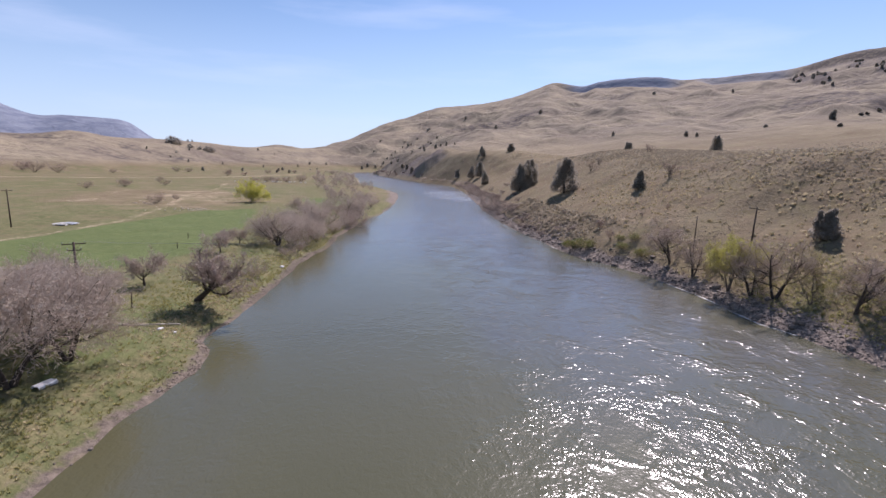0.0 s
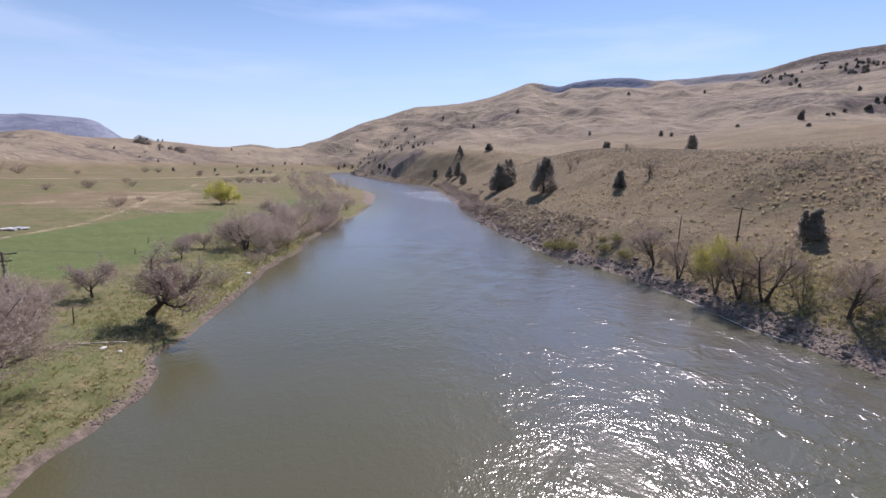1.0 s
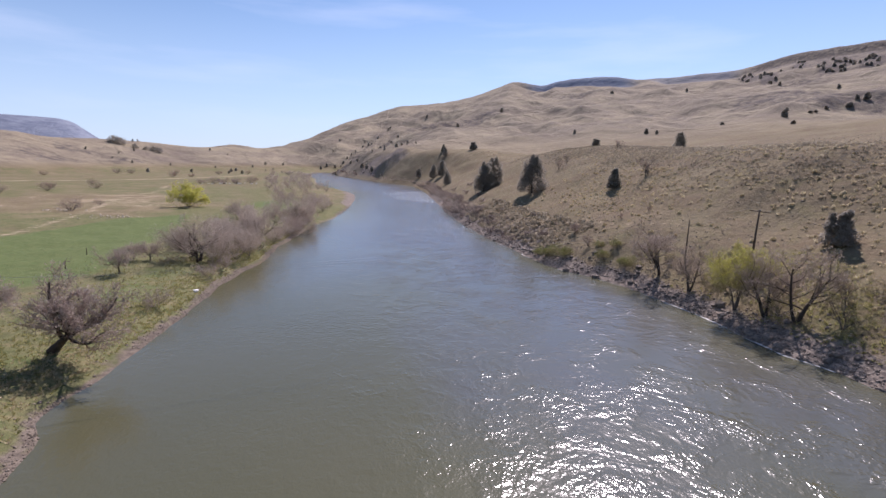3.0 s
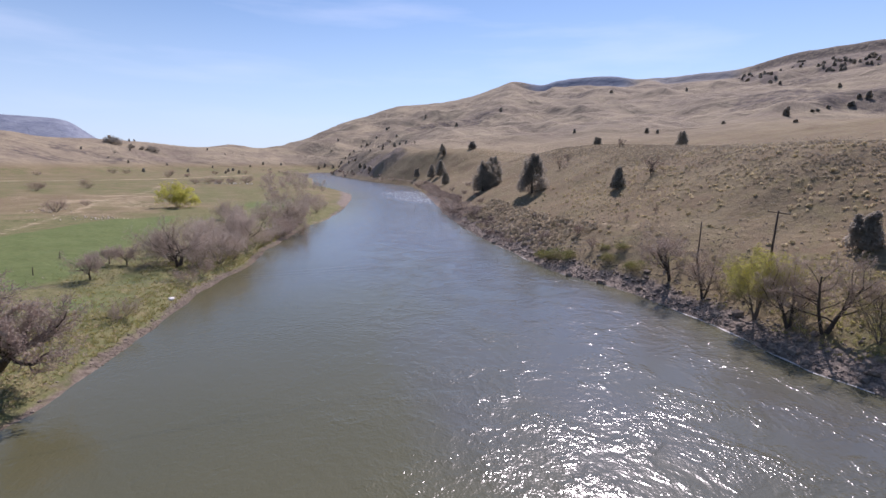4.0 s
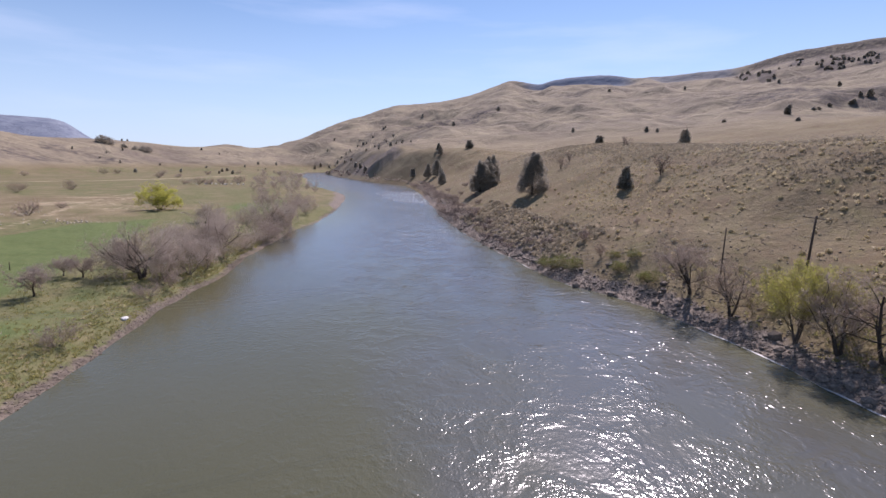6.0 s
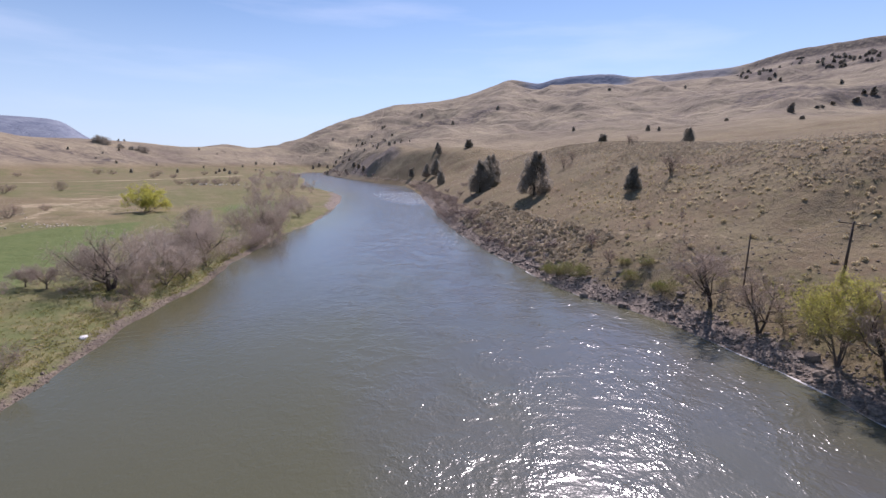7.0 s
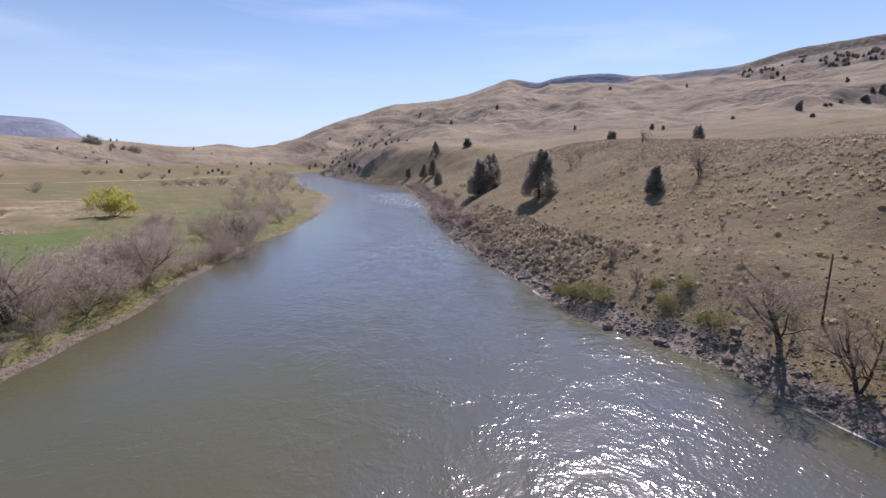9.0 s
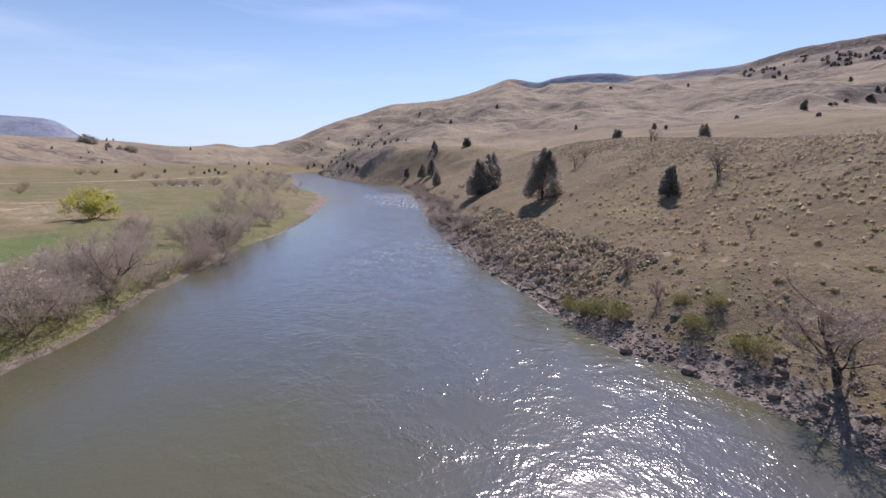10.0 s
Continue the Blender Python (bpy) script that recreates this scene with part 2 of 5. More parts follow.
WIRE = simple("dull_grey_cable", (0.30, 0.30, 0.30), (0.42, 0.42, 0.42), 5.0, 0.5, 0.0, 0.3, 0.0)
CERAMIC = simple("glazed_insulator", (0.22, 0.24, 0.24), (0.35, 0.37, 0.36), 8.0, 0.3, 0.0, 0.5)
WHITE = simple("weathered_white_paint", (0.62, 0.61, 0.58), (0.80, 0.79, 0.76), 2.5, 0.6, 0.005)
RUBBLE = simple("pale_rubble", (0.44, 0.38, 0.30), (0.68, 0.61, 0.50), 2.0, 0.9, 0.02)
TIN = simple("dull_pale_sheet_metal", (0.42, 0.43, 0.44), (0.70, 0.71, 0.72), 1.5, 0.45, 0.01, 0.5, 0.3)

# ---- shape of the valley ----
def smooth(a, b, v):
    t = np.clip((np.asarray(v, float) - a) / (b - a), 0, 1)
    return t * t * (3 - 2 * t)


def curve(v, knots):
    """A smooth (monotone cubic) curve through (place, value) pairs."""
    k = np.array(knots, float)
    x, y = k[:, 0], k[:, 1]
    h = np.diff(x)
    s = np.diff(y) / h
    m = np.concatenate([[s[0]], np.where(s[1:] * s[:-1] > 0, 2 * s[1:] * s[:-1] / (s[1:] + s[:-1] + 1e-12 * np.sign(s[1:] + 1e-30)), 0), [s[-1]]])
    v = np.asarray(v, float)
    i = np.clip(np.searchsorted(x, v) - 1, 0, len(h) - 1)
    t = np.clip((v - x[i]) / h[i], 0, 1)
    lo = np.where(v < x[0], (v - x[0]) * s[0], 0) + np.where(v > x[-1], (v - x[-1]) * s[-1], 0)
    return (2 * t**3 - 3 * t**2 + 1) * y[i] + (t**3 - 2 * t**2 + t) * h[i] * m[i] + (3 * t**2 - 2 * t**3) * y[i + 1] + (t**3 - t**2) * h[i] * m[i + 1] + lo


GRID = np.random.RandomState(7).rand(64, 64)


def value_noise(x, y, size):
    u, v = np.asarray(x, float) / size, np.asarray(y, float) / size
    i, j = np.floor(u).astype(int), np.floor(v).astype(int)
    a, b = u - i, v - j
    a, b = a * a * a * (a * (6 * a - 15) + 10), b * b * b * (b * (6 * b - 15) + 10)
    g = lambda p, q: GRID[p % 64, q % 64]
    return (g(i, j) * (1 - a) + g(i + 1, j) * a) * (1 - b) + (g(i, j + 1) * (1 - a) + g(i + 1, j + 1) * a) * b


def fbm(x, y, size, octaves=4, ridged=False):
    total, gain, norm = 0.0, 1.0, 0.0
    for k in range(octaves):
        n = value_noise(np.asarray(x) * 0.8 + np.asarray(y) * 0.6 + 31.7 * k, np.asarray(y) * 0.8 - np.asarray(x) * 0.6 + 17.3 * k, size / 2**k) * 2 - 1
        total = total + gain * (1 - 2 * np.abs(n) if ridged else n)
        norm += gain
        gain *= 0.5
    return total / norm


# the river's two shores: x along y
def shore_right(y):
    return curve(y, [(-600, 230), (-100, 84), (20, 54), (50, 45.8), (58, 43.8), (64, 41.9), (71, 41.6), (79, 40.9), (86, 39.0), (92, 37.6), (98, 35.3), (104, 32.0), (110, 29.9), (121, 27.9), (133, 26.0), (150, 22.8), (200, 18.8), (265, 17), (350, 14.5), (430, 8), (500, -22),
                     (620, -66), (700, -90), (800, -111), (835, -98), (858, -45), (880, 60), (900, 200)]) + fbm(0 * y, y, 17, 3) * 0.5 + fbm(0 * y + 5, y, 4, 2) * 0.4


def shore_left(y):
    return curve(y, [(-600, 90), (-200, -10), (-60, -27), (26, -23.5), (36, -23.9), (44, -22.9), (47.5, -23.3), (52.5, -25.9), (60, -25.9), (80, -26.5), (96, -27.5), (104, -26.8), (111, -25.9), (117, -26.3), (130, -27.2), (146, -26.8), (168, -26.2), (192, -23.4), (229, -22.4), (305, -27.3), (365, -44),
                     (405, -63), (590, -102), (690, -137), (800, -146), (860, -149), (885, -112), (905, -30), (930, 110), (950, 260)]) + fbm(0 * y + 90, y, 14, 3) * 0.5 + fbm(0 * y + 50, y, 4.5, 2) * 0.55


EYE_X, EYE_Y = 4.0, 30.0  # the middle of the valley, from which the far hills are told by bearing


def rim_distance(az):
    """How far off the rimrock of the right hills lies, by bearing."""
    return curve(az, [(-40, 1500), (-16, 1700), (-7, 2300), (4, 2500), (12, 2450), (25, 2300), (45, 2000), (90, 1700), (170, 1700)])


def right_side(x, y):
    """Height of the land on the right bank: steep bank, sage slope, bench, hills, rimrock."""
    d = np.maximum(x - shore_right(np.minimum(y, 815.0)), 0)
    bank = curve(d, [(0, 0), (1.5, 0.5), (4, 1.7), (8, 3.6), (16, 7.2), (27, 11.0), (42, 18.0), (58, 23.0), (75, 24.2), (110, 26.0), (160, 30.5), (240, 43), (340, 59), (420, 72), (700, 110), (2500, 330)])
    # nearer down the valley the slope lies back; past the bend the river cuts a bluff
    lie = curve(y, [(-200, 0.9), (60, 0.98), (100, 1.02), (120, 1.04), (160, 1.05), (240, 1.15), (330, 1.0), (520, 1.0), (800, 1.0)])
    z = bank * (1 + (lie - 1) * (1 - smooth(60, 160, d)))
    bluff = smooth(340, 460, y) * (1 - smooth(720, 850, y))
    cliff = smooth(520, 534, y) * (1 - smooth(556, 578, y)) * (0.7 + 0.8 * fbm(x, y, 14, 3))  # a bare cut face at the bend
    z = z + cliff * 6.5 * smooth(8, 18, d) * (1 - smooth(22, 70, d))
    z = z + bluff * 12 * smooth(0, 42, d) * (1 - smooth(30, 120, d))
    z = z + fbm(x, y, 34, 4) * (1.1 + 2.2 * smooth(240, 420, y)) * smooth(4, 30, d) + fbm(x, y, 7, 3) * 0.35 * smooth(0.5, 4, d)
    lumps = smooth(118, 132, y) * (1 - smooth(168, 186, y)) * smooth(1, 4, d) * (1 - smooth(11, 17, d))  # the eroded bank
    z = z + lumps * (fbm(x, y, 5, 3) * 0.9 + fbm(x, y, 2.5, 2, True) * 0.35)
    r, az = np.hypot(x - EYE_X, y - EYE_Y), np.degrees(np.arctan2(x - EYE_X, y - EYE_Y))
    rim = curve(az, [(-40, 1.0), (-22, 1.0), (-18.5, 1.5), (-16.3, 1.15), (-10.5, 2.42), (-6.8, 4.2), (-3.7, 5.08), (-0.6, 6.15), (3.9, 6.62), (7.6, 7.35), (10.5, 8.38), (12.0, 8.85), (15, 8.5), (17, 8.95),
                     (22, 9.2), (25, 8.85), (29, 8.95), (33.7, 9.2), (38.5, 10.25), (45, 10.75), (52, 11), (70, 12), (120, 12), (170, 8)])
    crest = rim_distance(az)
    share = curve(r, [(0, 0.05), (330, 0.22), (500, 0.33), (700, 0.46), (860, 0.58), (1200, 0.72), (1600, 0.83)])
    share = share * (1 - 0.3 * (1 - smooth(5, 25, az)) * (1 - smooth(700, 1300, r)))
    step = 0.09 * smooth(11.5, 14, az) * (1 - smooth(23, 27, az)) + 0.055 * smooth(26, 28, az)
    near_rim = smooth(0.62, 0.93, r / crest)
    share = share * (1 - near_rim) + near_rim * (0.98 - step) + (0.02 + step) * smooth(0.955, 0.985, r / crest)
    far = 19.5 + r * np.tan(np.radians(rim)) * share
    far = np.where(r > crest, 19.5 + crest * np.tan(np.radians(rim)) - (r - crest) * 0.05, far)
    roll = fbm(x, y, 330, 3, True) * 22 + fbm(x, y, 150, 4) * 17 + fbm(x * 1.6, y, 60, 3) * 4
    roll = roll - fbm(x, y * 0.7, 210, 2, True) * 9 - fbm(x * 1.3, y, 80, 2, True) * 2.2  # sharp gullies between the rounded spurs
    far = far + roll * smooth(400, 780, r) * (1 - smooth(0.66, 0.90, r / crest))
    far = far + fbm(x, y, 90, 3) * 5 * smooth(0.85, 0.97, r / crest)
    k = smooth(380, 700, r) * np.maximum(smooth(6, 130, d), smooth(920, 1150, y))
    return z * (1 - k) + far * k


def left_side(x, y):
    """Height of the land on the left bank: low cut bank, flat fields, rounded hills, far mesa."""
    d = np.maximum(shore_left(np.minimum(y, 860.0)) - x, 0)
    z = curve(d, [(0, 0), (1.0, 0.25), (2.4, 0.55), (3.4, 1.15), (6, 1.6), (14, 2.0), (60, 2.2), (300, 2.6), (900, 4)])
    bar = smooth(215, 250, y) * (1 - smooth(340, 380, y))  # gravel bar on the bend
    z = z * (1 - bar * (1 - smooth(10, 26, d)) * 0.75)
    z = z + fbm(x, y, 6, 3) * 0.22 * smooth(0.4, 3, d) + fbm(x, y, 45, 3) * 0.35 * smooth(4, 25, d)
    r, az = np.hypot(x - EYE_X, y - EYE_Y), np.degrees(np.arctan2(x - EYE_X, y - EYE_Y))
    top = curve(az, [(-170, 2.6), (-80, 3.0), (-55, 3.0), (-45, 1.7), (-41, 1.75), (-37.4, 2.2), (-34.6, 1.8), (-30.5, 1.66), (-26.8, 1.5), (-22.2, 1.1), (-18.5, 1.2), (-16, 1.1), (-10, 1.6), (-5, 2)])
    foot = curve(az, [(-170, 420), (-60, 520), (-37, 600), (-30, 690), (-19, 800), (-12, 900), (-5, 980)])
    crest = foot + 290
    s = np.clip((r - foot) / (crest - foot), 0, 1)
    hill = (17.5 + crest * np.tan(np.radians(top))) * (0.35 * s + 0.65 * smooth(0, 1, s)) - np.maximum(r - crest, 0) * 0.03
    hill = hill + (fbm(x, y, 230, 4, True) * 9 + fbm(x, y, 60, 3) * 2.5) * smooth(0, 0.5, s) * (1 - 0.8 * smooth(0.75, 1, s))
    z = z + np.maximum(hill, 0) * smooth(0, 0.05, s)
    # the mesa beyond
    mesa = curve(az, [(-170, 5), (-70, 5.0), (-46, 5.2), (-43, 4.6), (-41, 3.9), (-39, 3.2), (-37.3, 3.4), (-33, 3.3), (-31.8, 2.9), (-30.6, 1.9), (-29.3, 1.2), (-28, 0), (-20, -3), (0, -3)])
    lift = 19.5 + 3300 * np.tan(np.radians(mesa))
    z = np.maximum(z, 0) + np.maximum(lift - z, 0) * smooth(2500, 3250, r) * (mesa > -2) * (1 - 0.3 * smooth(3500, 4200, r))
    return z


def ground_height(x, y):
    x, y = np.asarray(x, float), np.asarray(y, float)
    xl, xr = shore_left(y), shore_right(y)
    rise = smooth(0, 12, np.maximum(x - xr, xl - x))  # beyond the bend the banks follow the turning river
    hidden = (y > 840) & (x > -60)  # the river bends away out of sight behind the bluff
    land = np.where((y > 850) & (x < xr) & ~hidden, np.maximum(right_side(x, y), left_side(x, y)) * rise + 0.8 * smooth(0, 4, xl - x), np.where((x >= xr) | hidden, right_side(x, y), left_side(x, y)))
    land = np.where((y > 815) & (y < 900) & (x >= xr) & ~hidden, land * smooth(0, 30, x - xr), land)
    bed = -np.clip(np.minimum(x - xl, xr - x) * 0.28, 0, 2.2)
    return np.where((x > xl) & (x < xr) & ~hidden, bed, land)


# ---- mesh helpers ----
def mesh_np(name, verts, faces, material, smooth_faces=False):
    """A mesh from an array of points and an array of faces with the same number of corners."""
    me = bpy.data.meshes.new(name)
    v, f = np.asarray(verts, np.float32), np.asarray(faces, np.int32)
    me.vertices.add(len(v))
    me.vertices.foreach_set("co", v.ravel())
    me.loops.add(f.size)
    me.loops.foreach_set("vertex_index", f.ravel())
    me.polygons.add(len(f))
    me.polygons.foreach_set("loop_start", np.arange(0, f.size, f.shape[1], dtype=np.int32))
    if smooth_faces:
        me.polygons.foreach_set("use_smooth", np.ones(len(f), bool))
    me.materials.append(material)
    me.update(calc_edges=True)
    me.validate()
    return me


def bm_mesh(name, bm, material, smooth_faces=False):
    me = bpy.data.meshes.new(name)
    bm.to_mesh(me)
    bm.free()
    me.materials.append(material)
    for p in me.polygons:
        p.use_smooth = smooth_faces
    return me


def part(name, me, parent, label=""):
    ob = new(name, me)
    ob.parent = parent
    return tagged(ob, label)


def thing(name, label, category, group="", kind="", at=None):
    ob = new(name)
    ob.empty_display_size = 0.3
    if at is not None:
        ob.matrix_basis = at
    return tagged(ob, label, category, group, kind)


# ---- the ground: one sheet, fine by the river, coarse on the far hills ----
def steps(stops):
    """Places from stop to stop with a spacing that changes evenly between them: (place, spacing) pairs."""
    out = [stops[0][0]]
    for (a, sa), (b, sb) in zip(stops, stops[1:]):
        n = max(1, round((b - a) / ((sa + sb) / 2)))
        t = np.linspace(0, 1, n + 1)[1:]
        out += list(a + (b - a) * (sa * t + (sb - sa) * t * t / 2) / ((sa + sb) / 2))
    return np.array(out)


def polygon_soft(x, y, corners, soft):
    """1 inside a convex polygon (corners counter-clockwise), fading to 0 over the distance soft."""
    inside = np.full(np.shape(x), 1e9)
    for (ax, ay), (bx, by) in zip(corners, corners[1:] + corners[:1]):
        n = math.hypot(bx - ax, by - ay)
        inside = np.minimum(inside, ((bx - ax) * (y - ay) - (by - ay) * (x - ax)) / n)
    return smooth(-soft, soft, inside)


def line_soft(x, y, points, width, soft):
    best = np.full(np.shape(x), 1e9)
    for (ax, ay), (bx, by) in zip(points, points[1:]):
        t = np.clip(((x - ax) * (bx - ax) + (y - ay) * (by - ay)) / ((bx - ax) ** 2 + (by - ay) ** 2), 0, 1)
        best = np.minimum(best, np.hypot(x - ax - t * (bx - ax), y - ay - t * (by - ay)))
    return 1 - smooth(width, width + soft, best)


TRACK = [(-96, 70), (-90, 99), (-88, 112), (-87, 135), (-101, 184), (-112, 211), (-122, 246), (-131, 293), (-150, 345)]
TRAIL = [(38, 131), (42.6, 124.4), (43.9, 119), (47.5, 110.5), (53, 103)]
RIM_TREES = [(1031, 1191, 34, 13), (1075, 1215, 26, 12), (1083, 1142, 36, 15), (1050, 1324, 20, 6), (941, 1339, 40, 10), (911, 1250, 22, 6), (1001, 1471, 30, 6)]  # x, y, half width, trees
ROAD = [(-420, 330), (-240, 395), (-200, 452), (-180, 520), (-170, 600)]

gx = steps([(-3600, 90), (-700, 22), (-240, 6), (-90, 1.6), (-50, 0.9), (-18, 0.9), (12, 1.6), (95, 1.1), (190, 3), (480, 7), (1100, 13), (2500, 28), (3000, 80)])
gy = steps([(-900, 90), (-100, 12), (10, 1.6), (40, 1.15), (150, 1.25), (260, 2.4), (460, 4), (900, 7), (1500, 13), (2700, 26), (3600, 80)])
GX, GY = np.meshgrid(gx, gy)
GZ = ground_height(GX, GY)
idx = np.arange(GX.size).reshape(GX.shape)
ground_mesh = mesh_np("ground", np.stack([GX.ravel(), GY.ravel(), GZ.ravel()], 1), np.stack([idx[:-1, :-1], idx[:-1, 1:], idx[1:, 1:], idx[1:, :-1]], -1).reshape(-1, 4), GROUND, True)
ground = tagged(new("ground", ground_mesh), "dry tan grass hills, green riverside meadow and stony banks", "ground", kind="structure")

dL, dR = shore_left(GY) - GX, GX - shore_right(GY)
far_r, far_az = np.hypot(GX - EYE_X, GY - EYE_Y), np.degrees(np.arctan2(GX - EYE_X, GY - EYE_Y))
steep = np.hypot(np.gradient(GZ, gy, axis=0), np.gradient(GZ, gx, axis=1))
flat_left = (dL > 0) * (1 - smooth(5, 14, GZ))
patch = fbm(GX, GY, 40, 4)
green = flat_left * (0.70 + 0.25 * patch + 0.18 * (1 - smooth(10, 50, dL)) - 0.16 * smooth(220, 420, GY))
green = np.maximum(green, (dR > 0) * ((0.24 + 0.25 * patch) * (1 - smooth(10, 24, dR)) * smooth(1.5, 5, dR) * (1 - smooth(125, 200, GY)) + 0.16 * (1 - smooth(40, 90, dR))) + (dR > 0) * 0.12 * patch)
bare = polygon_soft(GX, GY, [(-150, 185), (-84, 170), (-78, 215), (-112, 262), (-170, 262)], 9) * (dL > 0)
green = np.clip(green - 0.35 * bare - 0.3 * smooth(215, 245, GY) * (1 - smooth(340, 380, GY)) * (1 - smooth(12, 45, dL)), 0, 1)
lush = polygon_soft(GX, GY, [(-52, 78), (-46, 100), (-52, 132), (-66, 178), (-80, 165), (-86, 122), (-92, 80)], 4)
lush = np.maximum(lush, polygon_soft(GX, GY, [(-42, 180), (-34, 230), (-52, 262), (-66, 220)], 8) * 0.7) * (dL > 6)
lush = np.maximum(lush, 0.5 * smooth(2.5, 5, dL) * (1 - smooth(10, 22, dL)) * smooth(-0.12, 0.3, fbm(GX, GY, 15, 3)) * smooth(18, 28, GY) * (1 - smooth(150, 210, GY)))  # fresh grass under the bank trees
bar = smooth(228, 255, GY) * (1 - smooth(325, 350, GY))
rock = np.maximum((dL > -6) * (0.25 + 0.75 * smooth(150, 230, GY)) * (1 - smooth(0.5, np.maximum(1.7 + 9 * bar + 2.2 * fbm(GX, GY, 11, 3), 0.7), dL)), (dR > -6) * (1 - smooth(2.0, 5.5 + 3.5 * smooth(105, 125, GY) + 2.5 * fbm(GX, GY, 12, 2), dR)) * (GY < 330))
rock = np.maximum(rock, smooth(505, 540, GY) * (1 - smooth(590, 650, GY)) * smooth(3, 10, dR) * (1 - smooth(30, 50, dR)) * (0.75 + 0.7 * fbm(GX, GY, 30, 3)))
rock = np.maximum(rock, (dR > 0) * smooth(118, 130, GY) * (1 - smooth(165, 180, GY)) * (1 - smooth(7, 15, dR)) * 0.62)
pale = np.maximum(line_soft(GX, GY, TRACK, 0.4, 1.9) * 0.56, bare * (0.35 + 0.5 * fbm(GX, GY, 16, 3)))
pale = np.maximum(pale, line_soft(GX, GY, TRACK[4:], 0.5, 1.9) * (0.6 + 0.6 * fbm(GX, GY, 9, 3)))
pale = np.maximum(pale, line_soft(GX, GY, ROAD, 2.0, 4.0) * 0.8) * (dL > 0)
pale = np.maximum(pale, (dR > 90) * (1 - smooth(160, 240, dR)) * smooth(250, 330, GY) * (1 - smooth(650, 800, GY)) * 0.42)
pale = np.maximum(pale, (dR > 0) * line_soft(GX, GY, TRAIL, 0.15, 0.8) * 0.5)
mud = ((0.8 + 0.3 * fbm(GX, GY, 5, 3)) * (dL > -1) * (1 - smooth(0.5, np.maximum(1.5 + 1.3 * smooth(62, 80, GY) + 2.0 * fbm(GX, GY, 9, 3), 0.8), dL)) * smooth(10, 20, GY) * (1 - smooth(150, 180, GY)))
sage = (dR > 4) * (0.4 + 0.6 * smooth(36, 50, dR) * (1 - smooth(170, 280, dR))) * (1 - smooth(280, 420, GY))
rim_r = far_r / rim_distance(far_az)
# where mesa and rimrock take the colour with blue haze painted in
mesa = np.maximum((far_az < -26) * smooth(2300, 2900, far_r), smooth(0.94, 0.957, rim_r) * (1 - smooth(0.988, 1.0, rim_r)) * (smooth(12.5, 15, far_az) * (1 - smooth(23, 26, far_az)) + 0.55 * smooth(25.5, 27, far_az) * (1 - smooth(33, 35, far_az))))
# hill ground that takes the soil colour with haze painted in
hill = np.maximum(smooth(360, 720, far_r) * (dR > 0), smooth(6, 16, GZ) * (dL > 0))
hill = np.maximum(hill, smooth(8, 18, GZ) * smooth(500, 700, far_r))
scrub = hill * np.maximum(smooth(0.80, 0.88, rim_r) * (1 - smooth(0.94, 0.96, rim_r)) * smooth(33, 36, far_az) * smooth(-0.05, 0.3, fbm(GX, GY, 130, 4)), 0.55 * smooth(0.15, 0.5, fbm(GX, GY, 200, 4)))
scrub = np.maximum(scrub, 0.62 * hill * smooth(0.80, 0.86, rim_r) * smooth(33, 36, far_az))
for cx, cy, wide, _ in RIM_TREES:
    turn = math.atan2(cx, cy)
    along, across = GX * math.sin(turn) + GY * math.cos(turn) - math.hypot(cx, cy), GX * math.cos(turn) - GY * math.sin(turn)
    scrub = np.maximum(scrub, 1.1 * np.exp(-((along / 110) ** 2) - (across / wide) ** 2))
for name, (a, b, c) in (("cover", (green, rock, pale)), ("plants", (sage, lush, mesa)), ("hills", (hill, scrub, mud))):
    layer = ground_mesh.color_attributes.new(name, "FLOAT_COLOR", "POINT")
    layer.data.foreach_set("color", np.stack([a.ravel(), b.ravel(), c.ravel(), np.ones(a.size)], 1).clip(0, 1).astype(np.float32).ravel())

# ---- the river ----
wy = steps([(-600, 40), (0, 5), (300, 5), (800, 8), (950, 3)])
wt = np.linspace(0, 1, 25)
WX = shore_left(wy)[:, None] - 5 + (shore_right(wy) - shore_left(wy) + 10)[:, None] * wt
WY = np.repeat(wy[:, None], len(wt), 1)
widx = np.arange(WX.size).reshape(WX.shape)
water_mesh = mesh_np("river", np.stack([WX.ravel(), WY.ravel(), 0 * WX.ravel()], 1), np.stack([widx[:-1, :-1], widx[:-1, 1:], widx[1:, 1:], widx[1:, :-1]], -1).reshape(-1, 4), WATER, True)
rapid = np.exp(-(((WY - 295) / 100) ** 2)) * smooth(0.25, 0.65, wt)[None, :] * (0.55 + 0.9 * fbm(WX, WY, 30, 3)).clip(0, 1)
side = smooth(0.25, 0.55, wt)[None, :] * (1 - 0.6 * smooth(0.9, 1, wt))[None, :]
lively = 0.9 * rapid + side * (1.05 - 0.38 * smooth(40, 62, WY) - 0.2 * smooth(90, 200, WY))
layer = water_mesh.color_attributes.new("flow", "FLOAT_COLOR", "POINT")
# red wave force, green foam and painted glint, blue painted sky reflection
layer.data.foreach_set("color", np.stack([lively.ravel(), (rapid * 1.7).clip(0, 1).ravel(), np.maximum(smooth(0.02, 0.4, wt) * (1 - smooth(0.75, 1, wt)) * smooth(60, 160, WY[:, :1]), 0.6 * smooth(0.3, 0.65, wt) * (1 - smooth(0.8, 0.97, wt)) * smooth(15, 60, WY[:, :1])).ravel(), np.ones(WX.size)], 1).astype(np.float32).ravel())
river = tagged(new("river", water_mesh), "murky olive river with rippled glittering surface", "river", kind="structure")

